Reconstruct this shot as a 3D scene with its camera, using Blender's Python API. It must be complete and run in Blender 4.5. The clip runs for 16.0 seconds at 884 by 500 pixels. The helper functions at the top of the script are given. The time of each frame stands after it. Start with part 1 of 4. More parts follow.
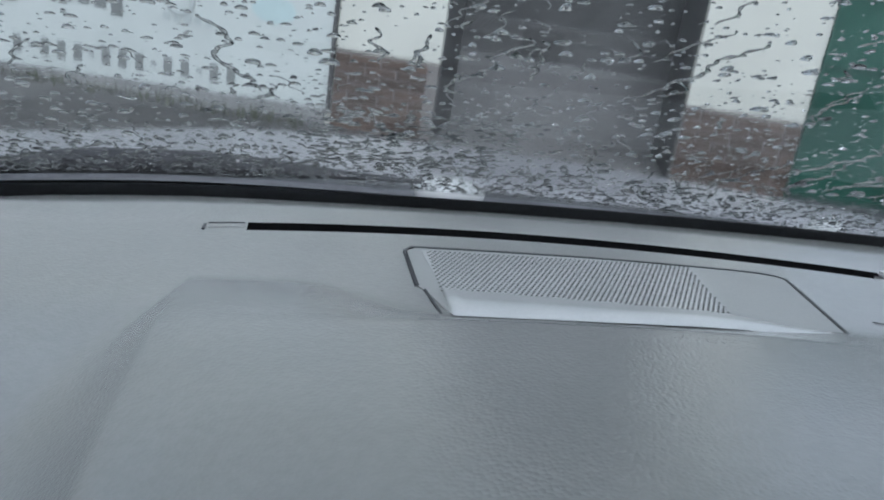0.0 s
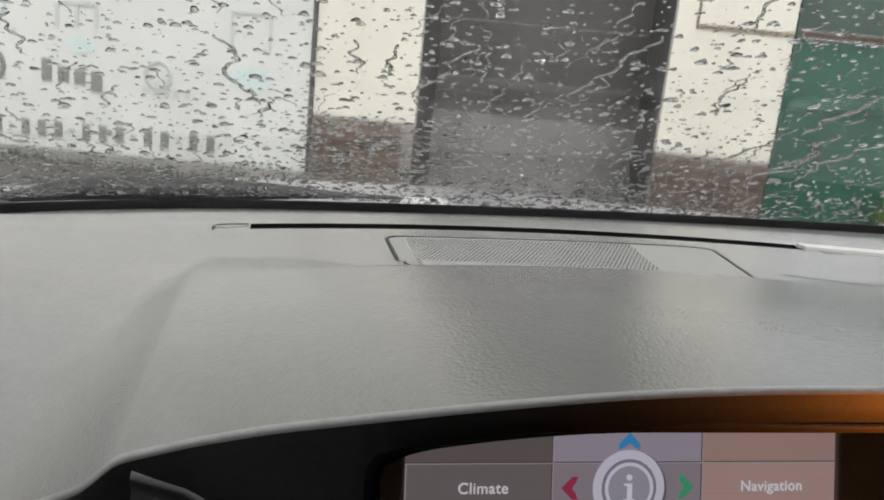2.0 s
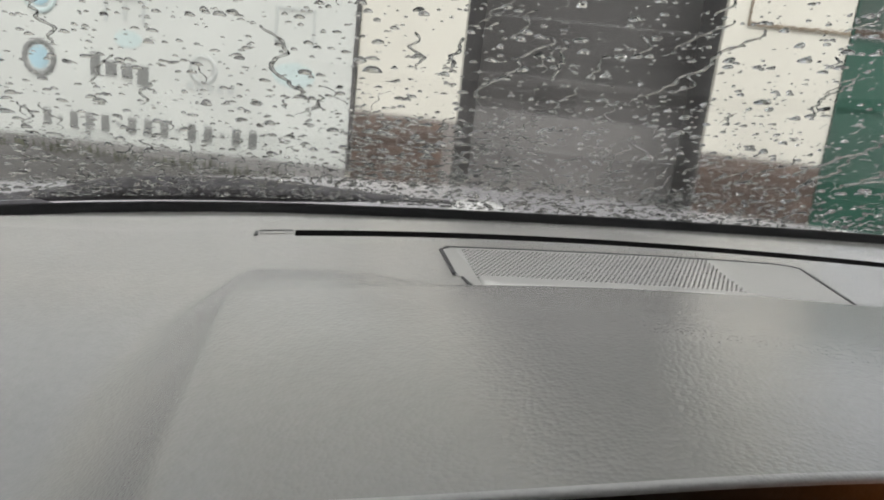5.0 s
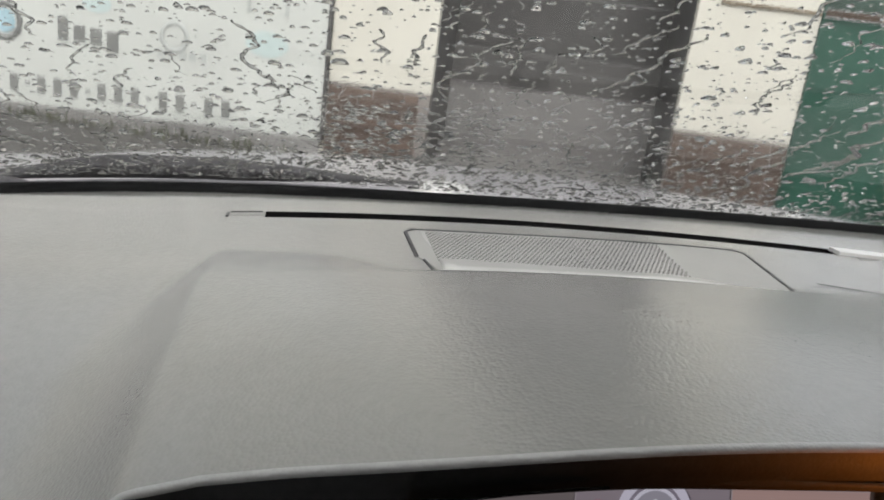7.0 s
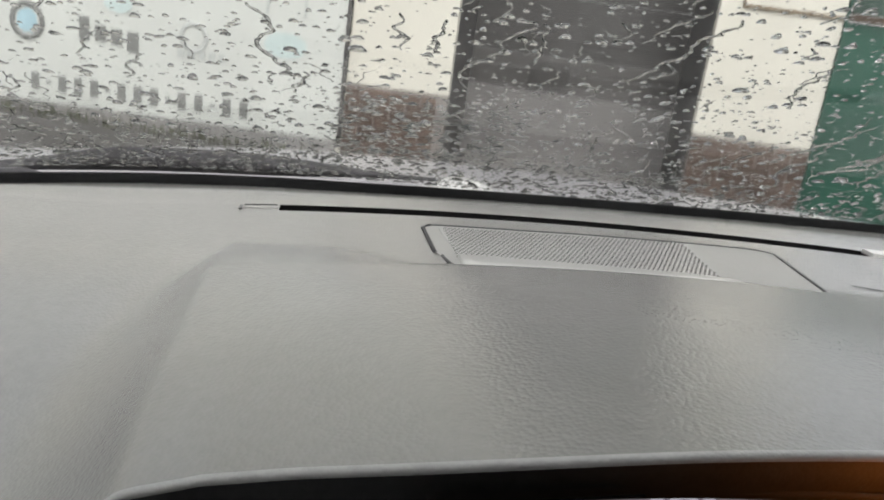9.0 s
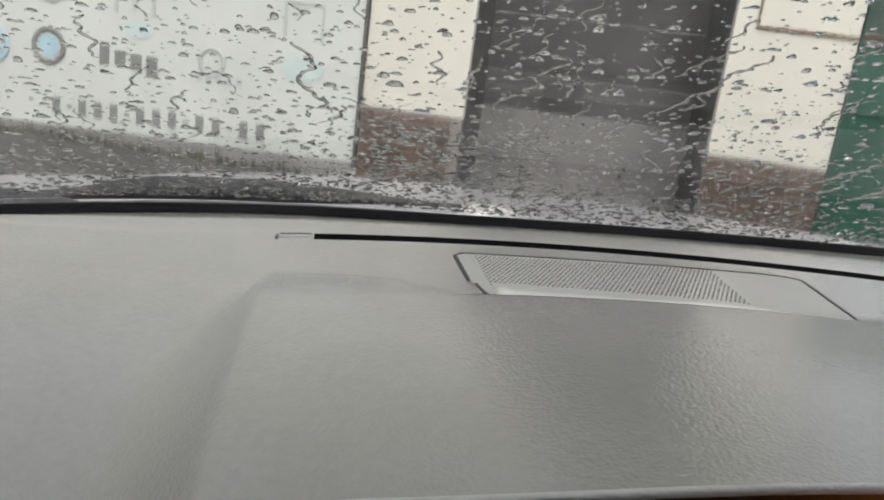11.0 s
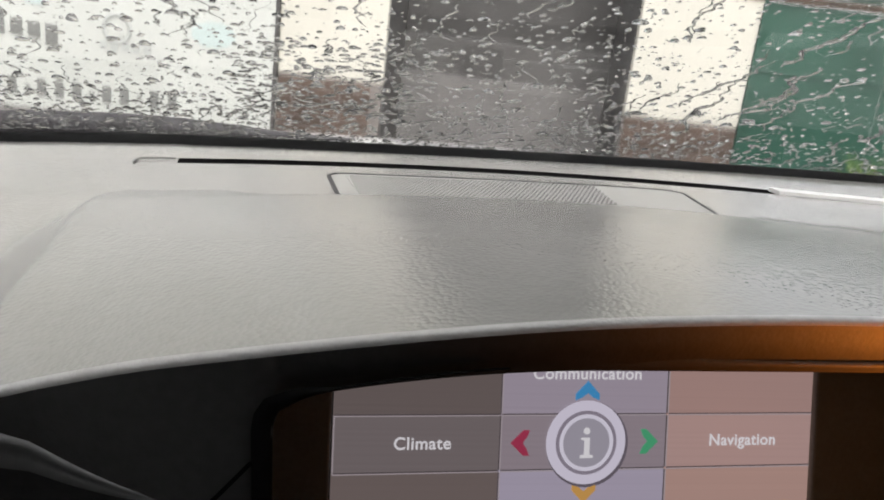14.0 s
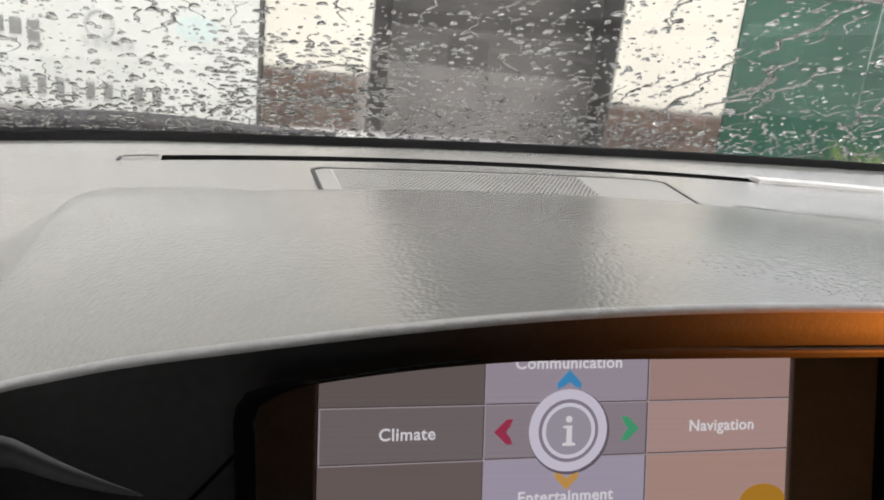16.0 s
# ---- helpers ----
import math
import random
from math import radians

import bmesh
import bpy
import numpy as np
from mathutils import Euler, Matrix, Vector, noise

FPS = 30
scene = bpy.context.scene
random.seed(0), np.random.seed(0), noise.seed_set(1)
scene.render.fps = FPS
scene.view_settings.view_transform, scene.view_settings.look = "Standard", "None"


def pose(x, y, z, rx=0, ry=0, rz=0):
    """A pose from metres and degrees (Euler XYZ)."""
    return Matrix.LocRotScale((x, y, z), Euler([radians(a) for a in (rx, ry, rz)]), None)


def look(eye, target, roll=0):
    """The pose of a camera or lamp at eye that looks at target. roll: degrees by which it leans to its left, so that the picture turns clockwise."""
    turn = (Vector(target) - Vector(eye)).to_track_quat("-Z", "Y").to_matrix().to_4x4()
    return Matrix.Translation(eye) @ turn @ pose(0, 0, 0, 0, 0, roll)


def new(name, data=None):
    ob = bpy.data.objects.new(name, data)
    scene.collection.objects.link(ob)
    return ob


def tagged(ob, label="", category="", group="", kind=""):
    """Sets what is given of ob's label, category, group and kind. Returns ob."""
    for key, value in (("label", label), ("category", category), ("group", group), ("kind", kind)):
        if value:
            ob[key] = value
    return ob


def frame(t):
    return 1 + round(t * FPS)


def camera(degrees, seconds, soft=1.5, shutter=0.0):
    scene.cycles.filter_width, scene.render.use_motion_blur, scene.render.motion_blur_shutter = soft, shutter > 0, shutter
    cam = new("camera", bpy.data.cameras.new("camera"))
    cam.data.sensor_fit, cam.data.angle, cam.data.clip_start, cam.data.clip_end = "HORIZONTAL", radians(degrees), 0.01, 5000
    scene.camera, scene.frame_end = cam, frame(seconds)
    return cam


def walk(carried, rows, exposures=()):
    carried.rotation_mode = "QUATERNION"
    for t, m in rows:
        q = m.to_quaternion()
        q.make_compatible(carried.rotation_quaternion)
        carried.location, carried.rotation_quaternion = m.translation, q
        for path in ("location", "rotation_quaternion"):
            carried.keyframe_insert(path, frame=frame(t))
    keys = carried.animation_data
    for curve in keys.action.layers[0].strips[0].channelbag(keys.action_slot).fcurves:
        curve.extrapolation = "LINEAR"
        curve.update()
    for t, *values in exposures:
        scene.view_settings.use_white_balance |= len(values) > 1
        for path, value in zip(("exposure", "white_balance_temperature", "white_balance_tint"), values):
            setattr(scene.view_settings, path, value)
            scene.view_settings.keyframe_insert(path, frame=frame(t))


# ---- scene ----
cam = camera(59.7, 16.0, 1.9)
PATH = [
    (0, (0.1610, 0.1969, 1.2007), (-0.0297, 2.0858, 0.5589), 8.66),
    (0.5, (0.1850, 0.1477, 1.1842), (0.0189, 2.0527, 0.5910), 8.04),
    (1, (0.1763, 0.1197, 1.1820), (-0.0109, 2.0500, 0.6908), 5.22),
    (1.5, (0.1836, 0.1052, 1.1800), (0.0030, 2.0365, 0.6909), 5.78),
    (2, (0.1808, 0.1099, 1.1773), (0.0095, 2.0430, 0.6916), 5.79),
    (2.5, (0.1709, 0.1239, 1.1785), (-0.0439, 2.0531, 0.6945), 6.48),
    (3, (0.1632, 0.1337, 1.1807), (-0.0781, 2.0586, 0.6940), 7.25),
    (3.5, (0.1547, 0.1551, 1.1848), (-0.1283, 2.0675, 0.7033), 7.62),
    (4, (0.1543, 0.1524, 1.1837), (-0.1540, 2.0624, 0.7073), 7.95),
    (4.5, (0.1584, 0.1547, 1.1747), (-0.1335, 2.0644, 0.6937), 6.77),
    (6.8, (0.1697, 0.1256, 1.1760), (-0.0182, 2.0401, 0.6031), 7.18),
    (7, (0.1709, 0.1310, 1.1882), (-0.0191, 2.0475, 0.6230), 7.47),
    (7.5, (0.1683, 0.1374, 1.1800), (-0.0312, 2.0519, 0.6194), 7.79),
    (8, (0.1764, 0.1407, 1.1818), (-0.0227, 2.0562, 0.6271), 7.84),
    (8.5, (0.1706, 0.1393, 1.1813), (-0.0483, 2.0533, 0.6224), 7.74),
    (9, (0.1683, 0.1444, 1.1793), (-0.0620, 2.0552, 0.6173), 7.82),
    (11.5, (0.1556, 0.1340, 1.1855), (-0.1218, 2.0562, 0.6747), 7.28),
    (12, (0.1828, 0.1500, 1.1761), (-0.0691, 2.0691, 0.6474), 7.80),
    (12.2, (0.2000, 0.1600, 1.1840), (0.0200, 2.0530, 0.5650), 8.00),
    (12.5, (0.1856, 0.1503, 1.1645), (0.0772, 2.0635, 0.5857), 7.83),
    (13, (0.1950, 0.1463, 1.1528), (0.1190, 2.0636, 0.5817), 7.22),
    (13.5, (0.1920, 0.1499, 1.1515), (0.1213, 2.0685, 0.5863), 6.82),
    (14, (0.1924, 0.1501, 1.1524), (0.1118, 2.0696, 0.5856), 6.87),
    (14.5, (0.1921, 0.1519, 1.1511), (0.1048, 2.0685, 0.5844), 6.73),
    (15, (0.1920, 0.1530, 1.1505), (0.0944, 2.0703, 0.5886), 6.84),
    (15.5, (0.1910, 0.1517, 1.1528), (0.0929, 2.0684, 0.5848), 7.02),
    (16, (0.1955, 0.1468, 1.1545), (0.1454, 2.0612, 0.5702), 6.26),
]
def key_rows(rows):
    return [(t, look(eye, target, roll)) for t, eye, target, roll in rows]


walk(cam, key_rows(PATH), [
    (0.0, 0.43, 5230, 8), (0.2, 0.66, 5650, 9), (0.4, 0.80, 6250, 12), (1.5, 0.84, 6250, 12), (3.5, 0.71, 6250, 12), (4.5, 0.72, 6250, 12), (7.5, 0.84, 6250, 12), (9.0, 0.85, 6250, 12),
    (11.5, 0.70, 6250, 12), (12.5, 1.03, 6300, 14), (13.5, 1.18, 6330, 14), (14.5, 1.22, 6350, 14), (16.0, 1.23, 6350, 14)])

# ---------------------------------------------------------------- light
world = bpy.data.worlds.new("overcast_sky")
scene.world = world
world.use_nodes = True
wn = world.node_tree
sky = wn.nodes.new("ShaderNodeTexSky")
sky.sky_type = "NISHITA"
sky.sun_disc = False
sky.sun_elevation, sky.sun_rotation = radians(45), radians(170)
sky.air_density, sky.dust_density, sky.ozone_density = 1.0, 6.0, 0.3
cloud = wn.nodes.new("ShaderNodeMix")      # an even grey cloud cover over most of the sky's own light
cloud.data_type = "RGBA"
cloud.inputs["Factor"].default_value = 0.82
for socket in cloud.inputs:
    if socket.type == "RGBA" and socket.name == "A":
        wn.links.new(sky.outputs[0], socket)
    elif socket.type == "RGBA" and socket.name == "B":
        socket.default_value = (4.38, 4.28, 4.08, 1)
wn.links.new([o for o in cloud.outputs if o.type == "RGBA"][0], wn.nodes["Background"].inputs[0])
wn.nodes["Background"].inputs[1].default_value = 0.15

sun = new("sun", bpy.data.lights.new("sun", "SUN"))
sun.data.energy, sun.data.angle, sun.data.color = 1.25, radians(40), (1.0, 0.985, 0.96)
sun.matrix_world = look((2.6, -14, 14.3), (0, 0, 0))

# ---------------------------------------------------------------- materials


def material(name, colour, rough=0.6, metal=0.0, grain=(), stains=(), bump=(), spec=0.5, coat=0.0, vary=0.0):
    """grain, stains: (size in metres, amount) of fine and broad shade changes. bump: (size, height, kind)."""
    m = bpy.data.materials.new(name)
    m.use_nodes = True
    nt = m.node_tree
    b = nt.nodes["Principled BSDF"]
    b.inputs["Roughness"].default_value, b.inputs["Metallic"].default_value = rough, metal
    b.inputs["Specular IOR Level"].default_value = spec
    b.inputs["Coat Weight"].default_value, b.inputs["Coat Roughness"].default_value = coat, 0.13
    geo = nt.nodes.new("ShaderNodeNewGeometry")
    shade = None
    for size, amount in [g for g in (grain, stains) if g]:
        n = nt.nodes.new("ShaderNodeTexNoise")
        n.inputs["Scale"].default_value = 1.0 / size
        n.inputs["Detail"].default_value = 5.0
        nt.links.new(geo.outputs["Position"], n.inputs["Vector"])
        r = nt.nodes.new("ShaderNodeMapRange")
        r.inputs["From Min"].default_value, r.inputs["From Max"].default_value = 0.3, 0.7
        r.inputs["To Min"].default_value, r.inputs["To Max"].default_value = 1 - amount, 1 + amount
        nt.links.new(n.outputs[0], r.inputs["Value"])
        if shade is None:
            shade = r.outputs[0]
        else:
            k = nt.nodes.new("ShaderNodeMath")
            k.operation = "MULTIPLY"
            nt.links.new(shade, k.inputs[0])
            nt.links.new(r.outputs[0], k.inputs[1])
            shade = k.outputs[0]
    if vary:
        o = nt.nodes.new("ShaderNodeObjectInfo")
        r = nt.nodes.new("ShaderNodeMapRange")
        r.inputs["To Min"].default_value, r.inputs["To Max"].default_value = 1 - vary, 1 + vary
        nt.links.new(o.outputs["Random"], r.inputs["Value"])
        k = nt.nodes.new("ShaderNodeMath")
        k.operation = "MULTIPLY"
        nt.links.new(r.outputs[0], k.inputs[0])
        if shade is None:
            k.inputs[1].default_value = 1.0
        else:
            nt.links.new(shade, k.inputs[1])
        shade = k.outputs[0]
    if shade is None:
        b.inputs["Base Color"].default_value = (*colour, 1)
    else:
        v = nt.nodes.new("ShaderNodeVectorMath")
        v.operation = "SCALE"
        v.inputs[0].default_value = colour
        nt.links.new(shade, v.inputs["Scale"])
        nt.links.new(v.outputs[0], b.inputs["Base Color"])
    if bump:
        size, height, kind = bump
        if kind == "leather":
            n = nt.nodes.new("ShaderNodeTexVoronoi")
            n.inputs["Scale"].default_value = 1.0 / size
            n.inputs["Randomness"].default_value = 0.9
        else:
            n = nt.nodes.new("ShaderNodeTexNoise")
            n.inputs["Scale"].default_value = 1.0 / size
            n.inputs["Detail"].default_value = 4.0
        nt.links.new(geo.outputs["Position"], n.inputs["Vector"])
        p = nt.nodes.new("ShaderNodeBump")
        p.inputs["Distance"].default_value = height
        p.inputs["Strength"].default_value = 1.0
        p.invert = kind == "leather"
        nt.links.new(n.outputs[0], p.inputs["Height"])
        nt.links.new(p.outputs[0], b.inputs["Normal"])
    return m


def glowing(name, colour, strength=1.0, streaks=0.0):
    """A lit display surface, with the fine scan lines of the panel."""
    m = bpy.data.materials.new(name)
    m.use_nodes = True
    nt = m.node_tree
    b = nt.nodes["Principled BSDF"]
    b.inputs["Base Color"].default_value = (0.02, 0.02, 0.02, 1)
    b.inputs["Roughness"].default_value = 0.35
    b.inputs["Emission Strength"].default_value = 0.34 * strength
    if streaks:
        geo = nt.nodes.new("ShaderNodeNewGeometry")
        sep = nt.nodes.new("ShaderNodeSeparateXYZ")
        nt.links.new(geo.outputs["Position"], sep.inputs[0])
        n = nt.nodes.new("ShaderNodeTexNoise")
        n.noise_dimensions = "1D"
        n.inputs["Scale"].default_value = 900.0
        nt.links.new(sep.outputs["Z"], n.inputs["W"])
        r = nt.nodes.new("ShaderNodeMapRange")
        r.inputs["From Min"].default_value, r.inputs["From Max"].default_value = 0.3, 0.7
        r.inputs["To Min"].default_value, r.inputs["To Max"].default_value = 1 - streaks, 1 + streaks
        nt.links.new(n.outputs[0], r.inputs["Value"])
        v = nt.nodes.new("ShaderNodeVectorMath")
        v.operation = "SCALE"
        v.inputs[0].default_value = colour
        nt.links.new(r.outputs[0], v.inputs["Scale"])
        nt.links.new(v.outputs[0], b.inputs["Emission Color"])
    else:
        b.inputs["Emission Color"].default_value = (*colour, 1)
    return m


def pane_glass(name, clarity):
    m = bpy.data.materials.new(name)
    m.use_nodes = True
    nt = m.node_tree
    nt.nodes.remove(nt.nodes["Principled BSDF"])
    out = nt.nodes["Material Output"]
    clear = nt.nodes.new("ShaderNodeBsdfTransparent")
    clear.inputs[0].default_value = (*clarity, 1)
    gloss = nt.nodes.new("ShaderNodeBsdfGlossy")
    gloss.inputs["Roughness"].default_value = 0.02
    fres = nt.nodes.new("ShaderNodeFresnel")
    fres.inputs[0].default_value = 1.2
    mix = nt.nodes.new("ShaderNodeMixShader")
    nt.links.new(fres.outputs[0], mix.inputs[0])
    nt.links.new(clear.outputs[0], mix.inputs[1])
    nt.links.new(gloss.outputs[0], mix.inputs[2])
    nt.links.new(mix.outputs[0], out.inputs[0])
    return m


def water(ripple=0.0, height=0.0, ior=1.33, tint=(1.0, 1.0, 1.0)):
    m = bpy.data.materials.new("rain_water")
    m.use_nodes = True
    nt = m.node_tree
    nt.nodes.remove(nt.nodes["Principled BSDF"])
    g = nt.nodes.new("ShaderNodeBsdfGlass")
    g.inputs["IOR"].default_value, g.inputs["Roughness"].default_value = ior, 0.0
    g.inputs["Color"].default_value = (*tint, 1)
    nt.links.new(g.outputs[0], nt.nodes["Material Output"].inputs[0])
    if ripple:
        geo = nt.nodes.new("ShaderNodeNewGeometry")
        n = nt.nodes.new("ShaderNodeTexNoise")
        n.inputs["Scale"].default_value = 1.0 / ripple
        n.inputs["Detail"].default_value = 2.0
        nt.links.new(geo.outputs["Position"], n.inputs["Vector"])
        p = nt.nodes.new("ShaderNodeBump")
        p.inputs["Distance"].default_value = height
        nt.links.new(n.outputs[0], p.inputs["Height"])
        nt.links.new(p.outputs[0], g.inputs["Normal"])
    return m


VINYL = material("grey_grained_vinyl", (0.285, 0.281, 0.264), 0.14, grain=(0.004, 0.03), stains=(0.12, 0.05), bump=(0.0017, 0.00016, "leather"), spec=1.0, coat=0.05)
CHARCOAL = material("charcoal_soft_plastic", (0.062, 0.062, 0.059), 0.6, grain=(0.003, 0.1), stains=(0.1, 0.12), bump=(0.0012, 0.0001, "noise"), spec=0.3)
# paler than the pad: the rolled edge's highlight is put into this colour
LITEDGE = material("highlit_vinyl_edge", (0.42, 0.414, 0.39), 0.2, grain=(0.003, 0.06), stains=(0.05, 0.08), bump=(0.0012, 0.0001, "leather"), spec=1.0)
SILL = material("grey_smooth_plastic", (0.31, 0.307, 0.285), 0.45, grain=(0.002, 0.03), stains=(0.08, 0.05))
INSERT = material("pale_grey_moulding", (0.52, 0.515, 0.49), 0.24, spec=1.0, grain=(0.002, 0.03), stains=(0.05, 0.04))
PALEINSERT = material("pale_satin_insert", (0.62, 0.615, 0.59), 0.3, grain=(0.002, 0.03), stains=(0.05, 0.04))
BLACK = material("black_rubber", (0.008, 0.008, 0.008), 0.8, grain=(0.003, 0.2), stains=(0.05, 0.15), spec=0.1)
BEZEL = material("olive_black_bezel", (0.25, 0.246, 0.21), 0.5, grain=(0.002, 0.08), stains=(0.03, 0.1))
TRIM = material("satin_grey_trim", (0.17, 0.172, 0.168), 0.55, metal=0.0, grain=(0.002, 0.06), stains=(0.03, 0.1))
HEADLINER = material("headliner_cloth", (0.42, 0.41, 0.39), 0.95, grain=(0.002, 0.08), stains=(0.3, 0.05), bump=(0.001, 0.0003, "noise"))
CABIN = material("cabin_trim_plastic", (0.10, 0.10, 0.10), 0.7, grain=(0.003, 0.1), stains=(0.2, 0.1))
PAINT = material("wet_grey_car_paint", (0.32, 0.31, 0.315), 0.38, spec=0.6, grain=(0.002, 0.05), stains=(0.2, 0.12), bump=(0.03, 0.0006, "noise"))
COWL = material("wet_black_cowl_plastic", (0.10, 0.10, 0.103), 0.6, spec=0.2, grain=(0.003, 0.2), stains=(0.03, 0.3), bump=(0.02, 0.0006, "noise"))
GAP = material("shadow_gap_plastic", (0.05, 0.05, 0.05), 0.7, grain=(0.002, 0.1))
HOLE = material("shaded_hole", (0.02, 0.0195, 0.019), 0.9, spec=0.1, grain=(0.002, 0.1))
COWLDARK = material("wet_black_rubber", (0.045, 0.043, 0.046), 0.6, grain=(0.004, 0.4), stains=(0.02, 0.4), bump=(0.005, 0.002, "noise"))
GLASS = pane_glass("laminated_glass", (0.93, 0.95, 0.94))
TINT = pane_glass("dark_tinted_glass", (0.12, 0.125, 0.13))
# grey tint in the drops stands in for light lost inside the glass
WATER = water(tint=(0.87, 0.87, 0.865))
FILM = water(0.0035, 0.000025, 1.12)
PLASTER = material("cream_painted_plaster", (0.62, 0.605, 0.53), 0.85, grain=(0.02, 0.04), stains=(0.7, 0.07), bump=(0.01, 0.002, "noise"))
DARKPLASTER = material("grey_plaster", (0.26, 0.253, 0.245), 0.85, grain=(0.03, 0.1), stains=(0.8, 0.15), bump=(0.01, 0.002, "noise"))
# darker plaster for the gateway's sides and ceiling
PASSAGEPLASTER = material("dark_passage_plaster", (0.11, 0.107, 0.103), 0.85, grain=(0.03, 0.12), stains=(0.6, 0.2), bump=(0.01, 0.002, "noise"))
BRICK = material("red_brown_brick", (0.108, 0.078, 0.062), 0.8, grain=(0.01, 0.2), stains=(0.15, 0.2), bump=(0.006, 0.002, "noise"), vary=0.3)
MORTAR = material("grey_mortar", (0.22, 0.20, 0.185), 0.9, grain=(0.006, 0.15), stains=(0.2, 0.15), bump=(0.004, 0.002, "noise"))
VINYLSHEET = material("white_banner_vinyl", (0.555, 0.575, 0.54), 0.4, grain=(0.05, 0.02), stains=(0.9, 0.06), bump=(0.3, 0.004, "noise"))
INK = material("grey_print", (0.19, 0.195, 0.185), 0.5, grain=(0.02, 0.1), stains=(0.2, 0.1))
PALEINK = material("pale_grey_print", (0.45, 0.47, 0.45), 0.5, grain=(0.02, 0.05), stains=(0.2, 0.06))
BLUEINK = material("pale_blue_print", (0.36, 0.52, 0.58), 0.5, grain=(0.02, 0.08), stains=(0.2, 0.1))
AQUAINK = material("faint_aqua_print", (0.49, 0.58, 0.565), 0.5, grain=(0.02, 0.04), stains=(0.2, 0.06))
# three greys for the gate, lightest in the bottom panels
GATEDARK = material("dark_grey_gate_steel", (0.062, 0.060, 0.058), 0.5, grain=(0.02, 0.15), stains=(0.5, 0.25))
GATEMID = material("medium_dark_gate_steel", (0.09, 0.087, 0.084), 0.5, grain=(0.02, 0.12), stains=(0.5, 0.22))
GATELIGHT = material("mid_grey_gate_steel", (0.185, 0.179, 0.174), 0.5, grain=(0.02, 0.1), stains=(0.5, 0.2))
GREYGREEN = material("weathered_grey_green_steel", (0.035, 0.065, 0.05), 0.6, grain=(0.01, 0.1), stains=(0.4, 0.25))
GREEN = material("green_painted_sheet_steel", (0.014, 0.07, 0.046), 0.5, grain=(0.01, 0.08), stains=(0.6, 0.18))
ASPHALT = material("wet_asphalt", (0.11, 0.105, 0.10), 0.7, spec=0.3, grain=(0.02, 0.25), stains=(1.2, 0.25), bump=(0.012, 0.004, "noise"))
CONCRETE = material("wet_concrete", (0.24, 0.23, 0.22), 0.6, spec=0.3, grain=(0.03, 0.15), stains=(0.7, 0.2), bump=(0.01, 0.003, "noise"))
ROOFING = material("roof_sheet", (0.2, 0.2, 0.2), 0.6, grain=(0.05, 0.1), stains=(0.8, 0.15))
DULLEAF = material("dull_weed_leaves", (0.085, 0.09, 0.06), 0.7, grain=(0.01, 0.25), stains=(0.2, 0.35))
LEAF = material("weed_leaves", (0.16, 0.24, 0.04), 0.6, grain=(0.01, 0.25), stains=(0.1, 0.3))

# ---------------------------------------------------------------- mesh helpers


def mesh_of(name, verts, faces, mat, smooth=False):
    me = bpy.data.meshes.new(name)
    me.from_pydata([tuple(v) for v in verts], [], faces)
    me.materials.append(mat)
    if smooth:
        me.polygons.foreach_set("use_smooth", [True] * len(me.polygons))
    me.update()
    return me


def thing(name, label, category, m=None, kind="", group=""):
    ob = new(name)
    ob.empty_display_size = 0.05
    if m is not None:
        ob.matrix_world = m
    return tagged(ob, label, category, group, kind)


def part(name, me, parent, label="", kind=""):
    ob = new(name, me)
    ob.parent = parent
    return tagged(ob, label, kind=kind)


def bm_mesh(name, bm, mat, smooth=False):
    bmesh.ops.recalc_face_normals(bm, faces=bm.faces)
    me = bpy.data.meshes.new(name)
    bm.to_mesh(me)
    bm.free()
    me.materials.append(mat)
    if smooth:
        me.polygons.foreach_set("use_smooth", [True] * len(me.polygons))
    return me


def box(name, lo, hi, mat, bevel=0.0, segments=2):
    bm = bmesh.new()
    bmesh.ops.create_cube(bm, size=1.0)
    for v in bm.verts:
        v.co = [lo[k] + (hi[k] - lo[k]) * (v.co[k] + 0.5) for k in range(3)]
    if bevel:
        bmesh.ops.bevel(bm, geom=list(bm.edges), offset=bevel, segments=segments, affect="EDGES", profile=0.5)
    return bm_mesh(name, bm, mat)


def prism(name, outline, depth, mat, bevel=0.0):
    """An outline of (x, z) in the plane y = 0, standing out by depth towards -y."""
    bm = bmesh.new()
    front = [bm.verts.new((x, -depth, z)) for x, z in outline]
    back = [bm.verts.new((x, 0, z)) for x, z in outline]
    bm.faces.new(front)
    bm.faces.new(back[::-1])
    n = len(outline)
    for i in range(n):
        bm.faces.new((front[i], back[i], back[(i + 1) % n], front[(i + 1) % n]))
    if bevel:
        rim = [e for e in bm.edges if e.verts[0] in front and e.verts[1] in front]
        bmesh.ops.bevel(bm, geom=rim, offset=bevel, segments=2, affect="EDGES")
    return bm_mesh(name, bm, mat)


def ring_outline(r, n=40, cx=0.0, cz=0.0, sx=1.0):
    return [(cx + sx * r * math.cos(2 * math.pi * i / n), cz + r * math.sin(2 * math.pi * i / n)) for i in range(n)]


